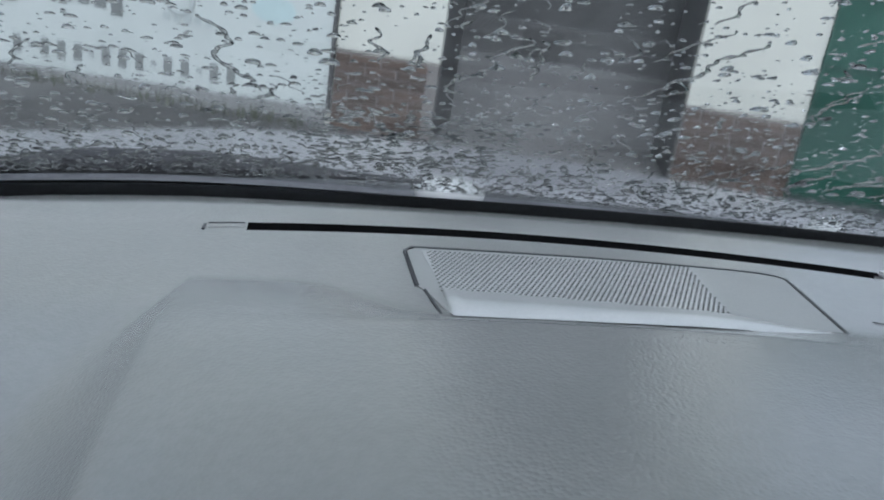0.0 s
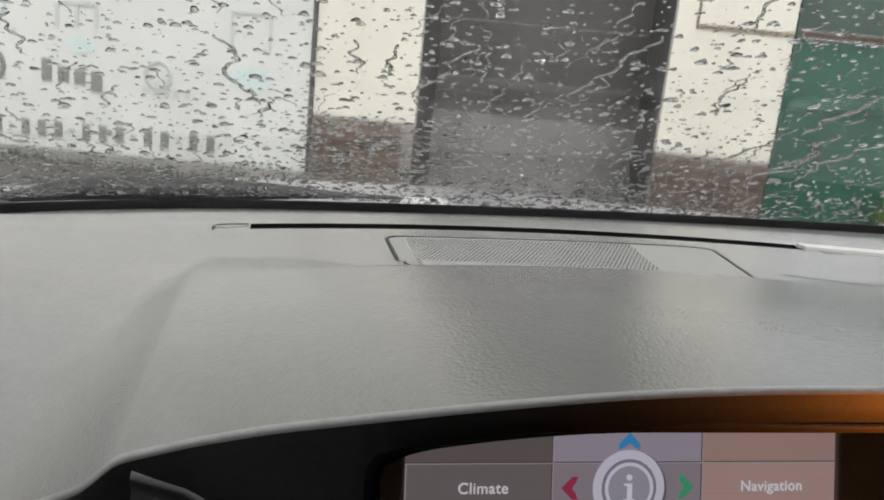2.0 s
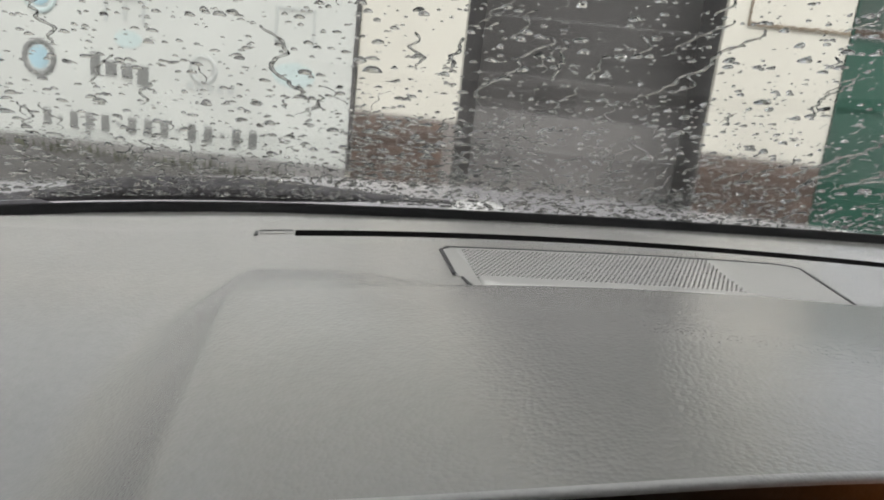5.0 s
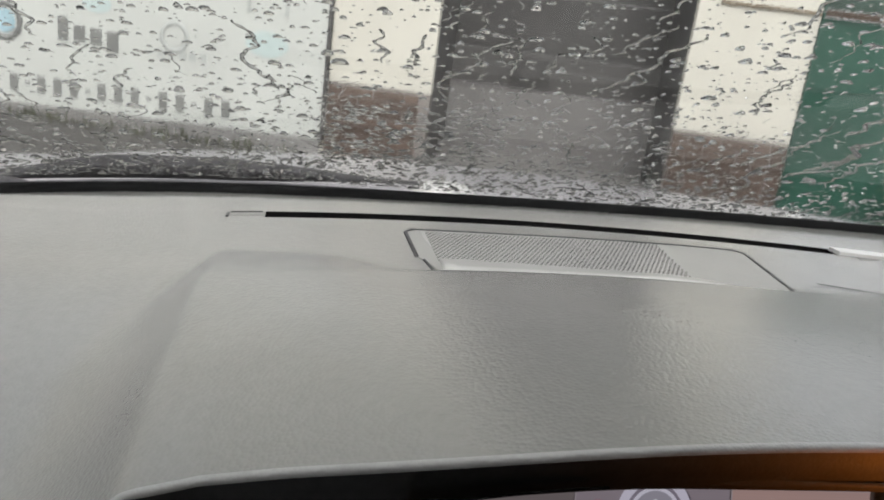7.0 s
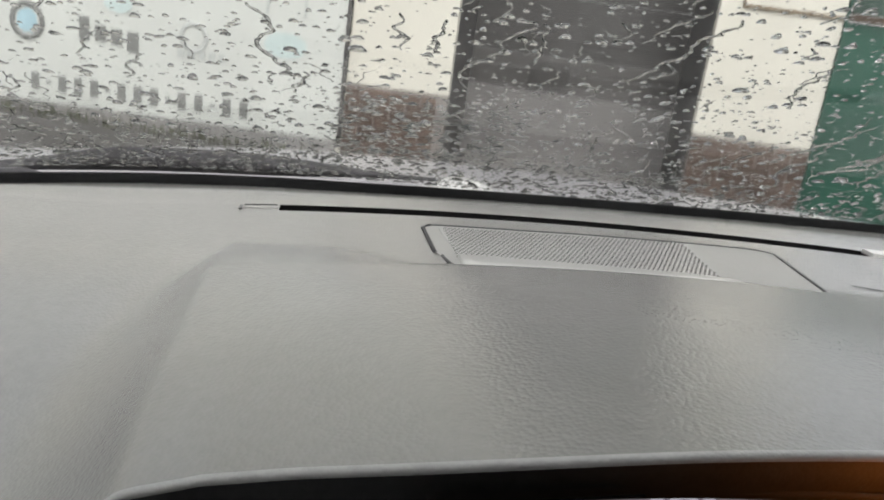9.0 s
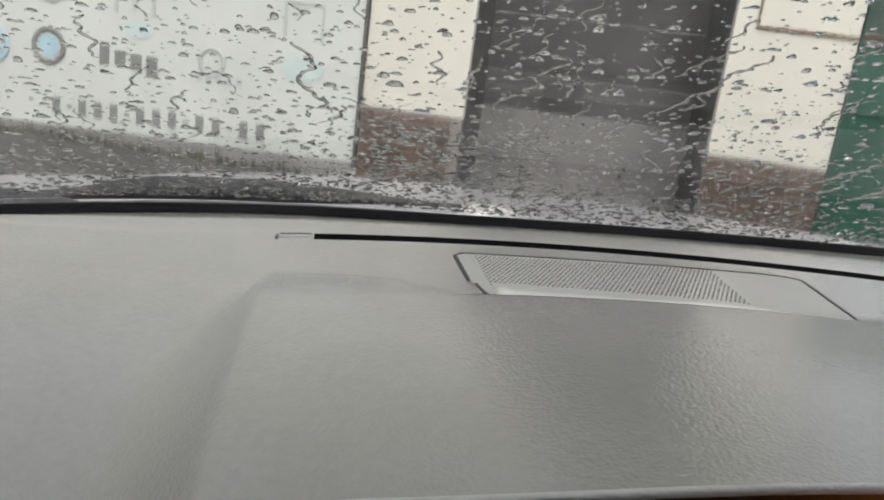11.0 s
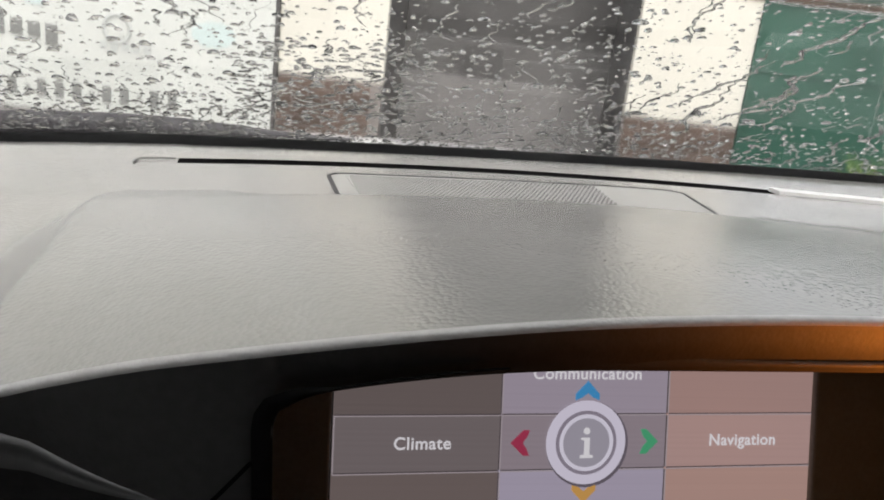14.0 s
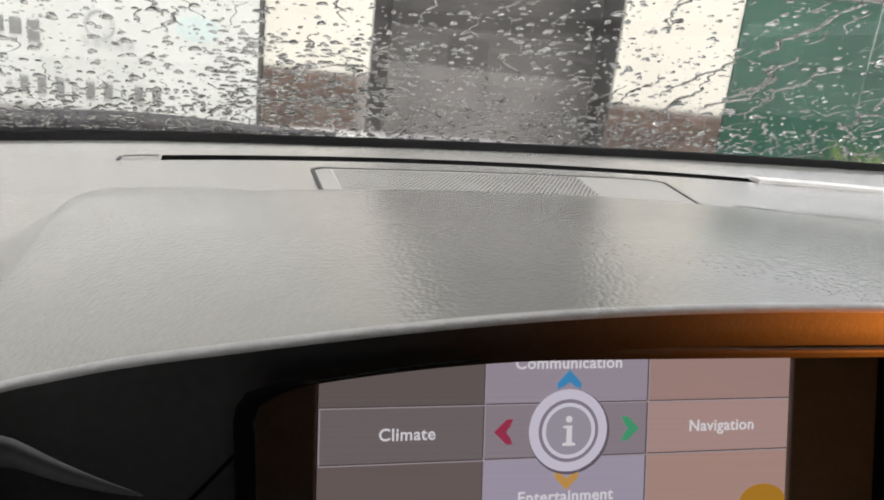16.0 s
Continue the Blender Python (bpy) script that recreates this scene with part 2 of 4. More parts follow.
def annulus(name, r0, r1, depth, mat, n=48, sx=1.0, cx=0.0, cz=0.0):
    """A flat ring in the plane y = 0 with a raised face towards -y."""
    verts, faces = [], []
    for i in range(n):
        a = 2 * math.pi * i / n
        for r, y in ((r0, 0), (r0, -depth), (0.5 * (r0 + r1), -depth * 1.3), (r1, -depth), (r1, 0)):
            verts.append((cx + sx * r * math.cos(a), y, cz + r * math.sin(a)))
    for i in range(n):
        j = (i + 1) % n
        for k in range(4):
            faces.append((5 * i + k, 5 * i + k + 1, 5 * j + k + 1, 5 * j + k))
    return mesh_of(name, verts, faces, mat, True)


def text_mesh(name, words, size, mat, wide=1.0):
    """Letters in the plane y = 0, centred, facing -y."""
    cu = bpy.data.curves.new(name, "FONT")
    cu.body, cu.size, cu.extrude = words, size, 0.00012
    cu.align_x, cu.align_y = "CENTER", "CENTER"
    cu.space_character = 1.06
    cu.offset = 0.012 * size
    tmp = bpy.data.objects.new(name, cu)
    scene.collection.objects.link(tmp)
    bpy.context.view_layer.update()
    me = bpy.data.meshes.new_from_object(tmp.evaluated_get(bpy.context.evaluated_depsgraph_get()))
    bpy.data.objects.remove(tmp)
    bpy.data.curves.remove(cu)
    me.transform(Matrix(((wide, 0, 0, 0), (0, 0, -1, 0), (0, 1, 0, 0), (0, 0, 0, 1))))
    me.materials.clear()
    me.materials.append(mat)
    return me


def step(a, b, x):
    t = min(1.0, max(0.0, (x - a) / (b - a)))
    return t * t * (3 - 2 * t)


# ---------------------------------------------------------------- ground and building
WALL = 6.3          # plane of the facade
GATE_L, GATE_R = -0.69, 1.215
PIL_L, PIL_R = -1.53, 2.09
PLINTH = 0.625
GATE_H = 4.9
GATE_Y = 7.5        # plane of the sectional gate

ground = tagged(new("ground", mesh_of("ground", [(-150, -150, 0), (150, -150, 0), (150, 150, 0), (-150, 150, 0)], [(0, 1, 2, 3)], ASPHALT)),
                "wet dark asphalt yard in front of the building", "ground", kind="structure")

facade = thing("wall_facade", "cream plastered facade with a brick plinth and a gateway", "wall", kind="structure")
part("wall_panel", box("wall_panel", (-13.0, WALL + 0.02, 0), (PIL_L, WALL + 0.35, 6.0), PLASTER), facade)
part("lintel", box("lintel", (GATE_L, WALL, GATE_H), (GATE_R, WALL + 0.35, 6.0), PLASTER), facade)
part("pilaster", box("pilaster", (PIL_L + 0.002, WALL, PLINTH), (GATE_L, WALL + 0.1, 6.0), PLASTER, 0.008), facade)
part("pilaster", box("pilaster", (GATE_R, WALL, PLINTH), (PIL_R, WALL + 0.1, 6.0), PLASTER, 0.008), facade)
part("plinth_core", box("plinth_core", (PIL_L + 0.002, WALL + 0.0, 0), (GATE_L - 0.004, WALL + 0.098, PLINTH - 0.002), MORTAR), facade)
part("plinth_core", box("plinth_core", (GATE_R + 0.004, WALL + 0.0, 0), (PIL_R - 0.002, WALL + 0.098, PLINTH - 0.002), MORTAR), facade)
part("plinth", box("plinth", (-13.0, WALL - 0.004, 0), (PIL_L - 0.04, WALL + 0.018, 0.135), DARKPLASTER, 0.003), facade, "dirty grey plinth under the banner")
part("coping", box("coping", (-13.0, WALL - 0.06, 6.002), (PIL_R + 0.04, WALL + 0.7, 6.1), ROOFING, 0.01), facade)

# gateway: side walls, ceiling, floor and a sectional gate set back in it
passage = thing("wall_gateway", "dark grey plastered sides of the gateway", "wall", kind="structure")
part("side_wall", box("side_wall", (PIL_L + 0.002, WALL + 0.102, 0), (GATE_L, GATE_Y + 0.2, 6.0), PASSAGEPLASTER), passage)
part("side_wall", box("side_wall", (GATE_R, WALL + 0.102, 0), (PIL_R, GATE_Y + 0.2, 6.0), PASSAGEPLASTER), passage)
tagged(new("ceiling", box("ceiling", (GATE_L + 0.002, WALL + 0.352, GATE_H + 0.152), (GATE_R - 0.002, GATE_Y + 0.2, GATE_H + 0.35), PASSAGEPLASTER)), "grey plastered ceiling of the gateway", "ceiling", kind="structure")
tagged(new("floor", box("floor", (GATE_L + 0.002, WALL - 0.1, -0.1), (GATE_R - 0.002, GATE_Y, 0.012), CONCRETE)), "wet concrete threshold slab in the gateway", "floor", kind="structure")
gate = thing("sectional_gate", "dark grey steel sectional gate, closed, with a lighter bottom panel", "gate")
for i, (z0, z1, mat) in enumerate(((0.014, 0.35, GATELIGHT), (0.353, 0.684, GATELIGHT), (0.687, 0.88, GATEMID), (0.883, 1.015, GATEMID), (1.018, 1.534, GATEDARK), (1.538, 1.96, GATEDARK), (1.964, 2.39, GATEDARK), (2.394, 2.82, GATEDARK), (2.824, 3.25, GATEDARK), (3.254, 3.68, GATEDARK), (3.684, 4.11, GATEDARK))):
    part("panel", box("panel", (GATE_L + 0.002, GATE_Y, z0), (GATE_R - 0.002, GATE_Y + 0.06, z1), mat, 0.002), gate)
part("plate", box("plate", (-0.14, GATE_Y - 0.012, 0.69), (0.235, GATE_Y - 0.001, 0.97), GATEDARK, 0.002), gate, "dark plate on the gate")
part("header", box("header", (GATE_L + 0.002, GATE_Y - 0.01, 4.115), (GATE_R - 0.002, GATE_Y + 0.1, GATE_H + 0.15), GATEDARK), gate)

# framed notice field on the right pilaster
notice = thing("wall_sign", "cream sign board with a thin brown frame on the plaster", "sign")
part("board", box("board", (1.385, WALL - 0.012, 1.60), (2.08, WALL - 0.001, 2.9), PLASTER, 0.002), notice)
FRAMEBROWN = material("brown_sign_frame", (0.20, 0.16, 0.11), 0.6, grain=(0.01, 0.2), stains=(0.2, 0.2))
for lo, hi in (((1.37, 1.575), (2.085, 1.60)), ((1.37, 1.602), (1.385, 2.9))):
    part("frame_rail", box("frame_rail", (lo[0], WALL - 0.02, lo[1]), (hi[0], WALL - 0.001, hi[1]), FRAMEBROWN, 0.003), notice)

RUST = material("rusted_brown_steel", (0.06, 0.04, 0.027), 0.7, grain=(0.01, 0.25), stains=(0.2, 0.3))
# green sheet-steel gate beyond the pilaster
green = thing("green_gate", "green painted sheet steel yard gate, closed", "gate")
x = PIL_R + 0.02
while x < 7.4:
    part("sheet", box("sheet", (x, WALL + 0.02, 0.08), (x + 0.985, WALL + 0.03, 1.57), GREEN, 0.003), green)
    part("sheet", box("sheet", (x, WALL + 0.02, 1.63), (x + 0.985, WALL + 0.03, 2.0), GREYGREEN, 0.003), green, "weathered grey-green upper sheet")
    x += 0.99
part("rail", box("rail", (PIL_R + 0.02, WALL + 0.002, 1.06), (7.4, WALL + 0.018, 1.085), GREEN, 0.004), green)
part("top_rail", box("top_rail", (PIL_R + 0.02, WALL - 0.01, 1.575), (7.4, WALL + 0.032, 1.625), RUST, 0.004), green, "brown rusted rail")
part("post", box("post", (PIL_R + 0.004, WALL - 0.02, 0.0), (PIL_R + 0.018, WALL + 0.06, 2.02), GREEN), green)

# printed banner
banner = thing("banner", "white vinyl banner with grey bars and pale round emblems", "banner")
BY = WALL - 0.014


def banner_bottom(x):
    return 0.145 + (x + 1.53) * 0.024


part("sheet", prism("sheet", [(-7.6, banner_bottom(-7.6)), (PIL_L - 0.036, banner_bottom(PIL_L)), (PIL_L - 0.036, 3.2), (-7.6, 3.2)], 0.004, VINYLSHEET), banner).location = (0, BY, 0)
part("batten", box("batten", (PIL_L - 0.034, WALL - 0.03, 0.12), (PIL_L - 0.004, WALL + 0.018, 3.25), GATEDARK, 0.004), banner, "dark batten along the banner's edge")


def on_banner(name, me, x, z, label=""):
    ob = part(name, me, banner, label)
    ob.location = (x, BY - 0.009, z)
    return ob


# the illegible number line: plain bars of the size of its characters
xs = -4.31
for ch in "dhdddhdddhddhdd":
    w = 0.115 if ch == "d" else 0.07
    zc = 0.268 + (xs + 3.3) * 0.012
    if ch == "d":
        on_banner("bar", box("bar", (-0.036, -0.004, -0.07), (0.036, 0.004, 0.07), INK, 0.002), xs + w / 2, zc)
    else:
        on_banner("bar", box("bar", (-0.024, -0.004, -0.012), (0.024, 0.004, 0.012), INK, 0.002), xs + w / 2, zc)
    xs += w + 0.032
# name field drawn as four plain blocks
for x, w, h, z in ((-3.80, 0.09, 0.19, 0.75), (-3.655, 0.10, 0.13, 0.725), (-3.51, 0.10, 0.13, 0.715), (-3.365, 0.10, 0.17, 0.69)):
    on_banner("bar", box("bar", (-w / 2, -0.004, -h / 2), (w / 2, 0.004, h / 2), INK, 0.002), x, z)


def emblem(x, z, r, rim, core):
    e = on_banner("emblem", annulus("emblem", r * 0.72, r, 0.004, rim, 36), x, z)
    part("emblem_core", prism("emblem_core", ring_outline(r * 0.6, 28), 0.003, core), e)


emblem(-4.32, 0.75, 0.16, INK, BLUEINK)
emblem(-4.30, 1.27, 0.16, AQUAINK, BLUEINK)
emblem(-4.84, 0.70, 0.15, BLUEINK, BLUEINK)
emblem(-4.84, 1.22, 0.15, PALEINK, AQUAINK)
emblem(-2.83, 0.80, 0.125, PALEINK, VINYLSHEET)
for k in range(5):
    on_banner("bar", box("bar", (-0.03, -0.004, -0.035), (0.03, 0.004, 0.035), PALEINK, 0.002), -2.94 + 0.09 * k, 0.665)
for dx, w, h in ((-0.17, 0.035, 0.2), (0.0, 0.035, 0.16), (0.17, 0.035, 0.2)):
    on_banner("bar", box("bar", (-w / 2, -0.004, -h / 2), (w / 2, 0.004, h / 2), PALEINK, 0.002), -3.53 + dx, 1.2)
on_banner("bar", box("bar", (-0.15, -0.004, -0.018), (0.15, 0.004, 0.018), PALEINK, 0.002), -3.53, 1.3)
for lo, hi in (((-0.17, -0.15), (-0.145, 0.15)), ((0.145, -0.15), (0.17, 0.15)), ((-0.145, 0.125), (0.145, 0.15))):
    on_banner("bar", box("bar", (lo[0], -0.004, lo[1]), (hi[0], 0.004, hi[1]), PALEINK, 0.002), -2.06, 1.22)
on_banner("patch", prism("patch", ring_outline(0.1, 24, sx=1.8), 0.003, AQUAINK), -2.05, 0.84)
on_banner("patch", prism("patch", ring_outline(0.07, 24, sx=1.8), 0.003, AQUAINK), -3.5, 0.98)

# ---------------------------------------------------------------- the car
CAR = pose(0, 0.62, 0, 0, 0, 17)


def shelf(u):
    return 1.049 + 0.028 * u


def base_v(u):
    return 0.075 - 0.2 * (u - 0.17) ** 2 - 0.8 * min(max(0.0, -u), 0.3) ** 2


LIP = -0.357
LIP_R = 0.0018     # radius of the rolled front edge


def hood_curl(u):
    """How far the hood's front edge has curled back and down towards its end, 0 to 1."""
    return min(max(0.0, 0.13 - u) / 0.13, 1.0)


def hood_front(u):
    return LIP + 0.0255 * hood_curl(u) ** 2.6


def lip_v(u):
    """Front edge of the pad: it steps back where the hood ends."""
    d = min(max(0.0, -0.022 - u) / 0.078, 1.0)
    return hood_front(u) + 0.0585 * (d ** 0.85 * step(0.0, 0.3, d) + d ** 1.4 * (1 - step(0.0, 0.3, d)))


def pad_top(u, v):
    """Height of the dashboard's upper pad: the hood over the display runs back to a crest, then drops to the shelf under the glass."""
    s = shelf(u)
    lip = 1.0945 - 0.42 * (u - 0.2) ** 2 - 0.0028 * (1 - step(-0.02, 0.03, u)) - 0.0125 * hood_curl(u) ** 2.2
    crest = 1.0762 - 0.24 * (u - 0.2) ** 2
    k = (v - hood_front(u)) / (-0.165 - hood_front(u))
    hood = lip + (crest - lip) * min(k, 1.0) + 0.0035 * math.sin(math.pi * min(max(k, 0), 1))
    if v > -0.165:
        hood = crest
        corner = -0.084 - 0.024 * step(0.03, 0.10, u)
        fall = min(max((v + 0.172) / (corner + 0.172), 0.0), 1.0)
        back = step(-0.178, -0.108, v) if u > 0.10 else fall ** 1.5 + (step(-0.178, -0.108, v) - fall ** 1.5) * step(0.03, 0.10, u)
        hood = s + (hood - s) * (1 - back)
    low = s - 0.044 * (1 - step(-0.37, -0.09, v))
    if u > 0.42:
        z = low + (hood - low) * (1 - step(0.42, 0.52, u))
    elif u >= 0.0:
        z = hood
    else:
        # crisp crease, a straight flank and a soft fold where it meets the lower pad
        d = -0.021 - u
        gap = hood - 1.1 * 0.5 * (d + math.sqrt(d * d + 0.003 ** 2)) - low
        soft = 0.001 + 0.04 * step(0.002, 0.035, hood - low)
        z = low + max(gap, 0.0) + max(soft - abs(gap), 0.0) ** 2 / (4 * soft)
    return z


SLOT_L, SLOT_R = 0.0, 0.416


def slot_mid(u):
    return 0.17 * u - 0.575 * u * u + 0.1 * u ** 3


def slot_half(u):
    return 0.0066


def u_list():
    us = list(np.linspace(-0.62, -0.13, 14)) + [-0.12, -0.112, -0.104, -0.096, -0.09, -0.084, -0.078, -0.072, -0.066, -0.06, -0.054, -0.048, -0.042, -0.036, -0.031, -0.027, -0.024, -0.0222, -0.0212, -0.0206, -0.0192, -0.016, -0.01, -0.005, 0.0] + list(np.linspace(0.01, 0.41, 57)) + [SLOT_R] + list(np.linspace(0.425, 0.55, 16)) + list(np.linspace(0.58, 1.0, 12))
    return us


GR_L, GR_R, GR_F, GR_B = 0.094, 0.332, -0.127, -0.0215


def dashboard():
    d = thing("dashboard", "light grey grained vinyl car dashboard with a hooded display recess", "dashboard", CAR)
    us = u_list()
    vs_front = list(np.linspace(0, 1, 22)) + list(np.linspace(-0.192, -0.08, 21)) + list(np.linspace(-0.075, -0.03, 5))
    verts, faces = [], []
    cols, edge_cols = [], []
    for u in us:
        col = []
        mid, half = slot_mid(min(max(u, -0.1), 0.5)), slot_half(u)
        # rolled front edge
        lv = lip_v(u)
        z0 = pad_top(u, lv)
        r = LIP_R
        for a in (92, 76, 60, 44, 28, 12):
            col.append((u, lv + r - r * math.sin(radians(a)) - 0.0005, z0 - r + r * math.cos(radians(a))))
        line = []
        for k, v in enumerate(vs_front):
            if k < 22:
                v = lv + LIP_R + (-0.2 - lv - LIP_R) * v
            line.append((v, pad_top(u, v)))
        in_slot = step(-0.02, 0.005, u) * (1 - 0.6 * step(0.40, 0.43, u))
        f0, b0, e0 = mid - half, mid + half, base_v(u)
        line += [(f0, pad_top(u, f0)), (b0, pad_top(u, b0) + 0.0006 * in_slot), (b0 + 0.004, pad_top(u, b0) + 0.0012 * in_slot), (0.5 * (b0 + e0), pad_top(u, e0) + 0.0018), (e0 - 0.006, pad_top(u, e0) - 0.001), (e0, pad_top(u, e0) - 0.006)]
        col += [(u, v, z) for v, z in line]
        cols.append(col[6:])
        edge_cols.append(col[:7])
    n = len(cols[0])
    slot_row = len(vs_front)
    for col in cols:
        verts += col
    for i in range(len(us) - 1):
        for j in range(n - 1):
            if j == slot_row and us[i] >= SLOT_L - 1e-6 and us[i + 1] <= SLOT_R + 1e-6:
                continue
            faces.append((i * n + j, (i + 1) * n + j, (i + 1) * n + j + 1, i * n + j + 1))
    part("top_pad", mesh_of("top_pad", verts, faces, VINYL, True), d)
    verts = [p for col in edge_cols for p in col]
    faces = [(i * 7 + j, (i + 1) * 7 + j, (i + 1) * 7 + j + 1, i * 7 + j + 1) for i in range(len(us) - 1) for j in range(6)]
    part("rolled_edge", mesh_of("rolled_edge", verts, faces, LITEDGE, True), d, "rolled edge of the hood, coloured paler as its highlight")

    # channel of the demister slot, sunk below the pad
    ss = [u for u in us if SLOT_L - 1e-6 <= u <= SLOT_R + 1e-6]
    verts, faces = [], []
    for u in ss:
        m, h, z = slot_mid(u), slot_half(u), pad_top(u, slot_mid(u))
        verts += [(u, m - h - 0.0006, z - 0.0006), (u, m - h - 0.0006, z - 0.02), (u, m + h + 0.0006, z - 0.02), (u, m + h + 0.0006, z + 0.0004)]
    for i in range(len(ss) - 1):
        for k in range(3):
            faces.append((4 * i + k, 4 * i + k + 1, 4 * i + k + 5, 4 * i + k + 4))
    part("demister_slot", mesh_of("demister_slot", verts, faces, BLACK), d, "black demister slot")

    def strip(name, u0, u1, off, width, lift, mat, label=""):
        vs, fs = [], []
        steps = 16
        for i in range(steps + 1):
            u = u0 + (u1 - u0) * i / steps
            m = slot_mid(u) + off
            z = pad_top(u, m) + lift
            vs.extend([(u, m - width, z - 0.003), (u, m - width, z), (u, m + width, z), (u, m + width, z - 0.003)])
        for i in range(steps):
            for k in range(3):
                fs.append((4 * i + k, 4 * i + k + 1, 4 * i + k + 5, 4 * i + k + 4))
        fs += [(0, 1, 2, 3), (4 * steps + 3, 4 * steps + 2, 4 * steps + 1, 4 * steps)]
        part(name, mesh_of(name, vs, fs, mat), d, label)

    strip("slot_insert", SLOT_R + 0.001, 0.62, 0.0, 0.0062, 0.0024, PALEINSERT, "pale slot insert")
    strip("slot_insert", -0.022, -0.001, 0.001, 0.0035, 0.0005, VINYL)
    strip("slot_edge", -0.0225, -0.002, 0.0055, 0.0006, 0.0009, GAP, "dark edge line")
    strip("slot_notch", -0.0252, -0.0234, -0.001, 0.0048, 0.0008, GAP, "dark notch")

    # front face under the rolled edge, with the rounded opening of the display recess
    OPEN_L, OPEN_R = 0.0535, 0.352

    def open_top(u):
        """Upper edge of the opening."""
        z = 1.0792 - 1.26 * max(0.0, 0.13 - u) ** 2 - 1.26 * max(0.0, u - 0.275) ** 2 - 0.58 * (hood_front(u) - LIP)
        edge = min(u - OPEN_L, OPEN_R - u)
        return z - 0.006 * (1 - math.sqrt(max(0.0, 1 - (1 - min(edge / 0.005, 1.0)) ** 2)))

    verts, faces = [], []
    fu = sorted(set([u for u in us if u < 0.05 or u > 0.36] + list(np.linspace(OPEN_L, 0.07, 14)) + list(np.linspace(0.072, 0.335, 60)) + list(np.linspace(0.337, OPEN_R, 12)) + [OPEN_L - 0.0005, OPEN_R + 0.0005]))
    for u in fu:
        lv = lip_v(u)
        z = pad_top(u, lv) - LIP_R
        low = open_top(u) if OPEN_L <= u <= OPEN_R else z - 0.2
        inside = OPEN_L <= u <= OPEN_R
        verts += [(u, lv - 0.0005, z), (u, lv + 0.0002, z - 0.3 * (z - low)), (u, lv + 0.0012, low), (u, lv + 0.012, low - (0.001 if inside else 0))]
    for i in range(len(fu) - 1):
        for k in range(3):
            faces.append((4 * i + k, 4 * i + k + 1, 4 * i + k + 5, 4 * i + k + 4))
    part("front_face", mesh_of("front_face", verts, faces, CHARCOAL, True), d, "charcoal front face below the rolled edge")

    # black seal round the opening, thick down the side and thinning along the top
    path = [(OPEN_L - 0.0026 + 0.0035 * (1.0615 - z) / 0.07, z) for z in np.linspace(0.985, 1.0615, 16)]
    path += [(OPEN_L - 0.0022, 1.065), (OPEN_L - 0.0008, 1.0678)]
    path += [(u, open_top(u) + 0.0016 + 0.0006 * step(0.06, 0.1, u)) for u in np.linspace(OPEN_L + 0.003, 0.104, 22)]
    verts, faces = [], []
    for i, (u, z) in enumerate(path):
        a, b = path[max(i - 1, 0)], path[min(i + 1, len(path) - 1)]
        dx, dz = b[0] - a[0], b[1] - a[1]
        l = math.hypot(dx, dz)
        w = 0.0024 * (1 - 0.93 * step(0.050, 0.070, u))
        for q in (-1, -0.5, 0.5, 1):
            verts.append((u - dz / l * w * q, hood_front(u) - 0.0004 - 0.0012 * (1 - q * q), z + dx / l * w * q))
    for i in range(len(path) - 1):
        for k in range(3):
            faces.append((4 * i + k, 4 * i + k + 1, 4 * i + k + 5, 4 * i + k + 4))
    part("opening_seal", mesh_of("opening_seal", verts, faces, BLACK, True), d, "black rubber seal of the opening")

    # bead along the lower edge of the face
    verts, faces = [], []
    bu = list(np.linspace(0.125, 0.345, 40))
    for u in bu:
        z = open_top(u) + 0.0024
        for a in (-60, -20, 20, 60):
            verts.append((u, hood_front(u) + 0.0010 - 0.0012 * math.cos(radians(a)) * step(0.125, 0.2, u), z + 0.0011 * math.sin(radians(a))))
    for i in range(len(bu) - 1):
        for k in range(3):
            faces.append((4 * i + k, 4 * i + k + 1, 4 * i + k + 5, 4 * i + k + 4))
    part("bead", mesh_of("bead", verts, faces, CHARCOAL, True), d)

    # recess: roof, sides and floor round the display
    roof_v, roof_f = [], []
    ru = [u for u in us if 0.04 <= u <= 0.37]
    for u in ru:
        z = open_top(min(max(u, OPEN_L + 0.006), OPEN_R - 0.006)) + 0.0015
        roof_v += [(u, hood_front(u) + 0.008, z), (u, LIP + 0.06, z - 0.012), (u, -0.222, 1.045)]
    for i in range(len(ru) - 1):
        roof_f += [(3 * i + k, 3 * i + k + 1, 3 * i + k + 4, 3 * i + k + 3) for k in (0, 1)]
    part("recess_roof", mesh_of("recess_roof", roof_v, roof_f, CHARCOAL, True), d)
    part("recess_side", box("recess_side", (OPEN_L - 0.006, LIP + 0.013, 0.90), (OPEN_L - 0.001, -0.215, 1.06), CHARCOAL), d)
    part("recess_side", box("recess_side", (OPEN_R, LIP + 0.003, 0.90), (OPEN_R + 0.006, -0.215, 1.06), CHARCOAL), d)
    part("recess_floor", box("recess_floor", (OPEN_L - 0.001, LIP + 0.01, 0.895), (OPEN_R, -0.215, 0.905), CHARCOAL), d)

    # lower fascia left of the recess with a satin trim bar and a panel seam
    part("lower_fascia", box("lower_fascia", (-0.6, LIP + 0.006, 0.80), (0.046, LIP + 0.05, 0.9), CHARCOAL, 0.006), d)
    bm = bmesh.new()
    prev = None
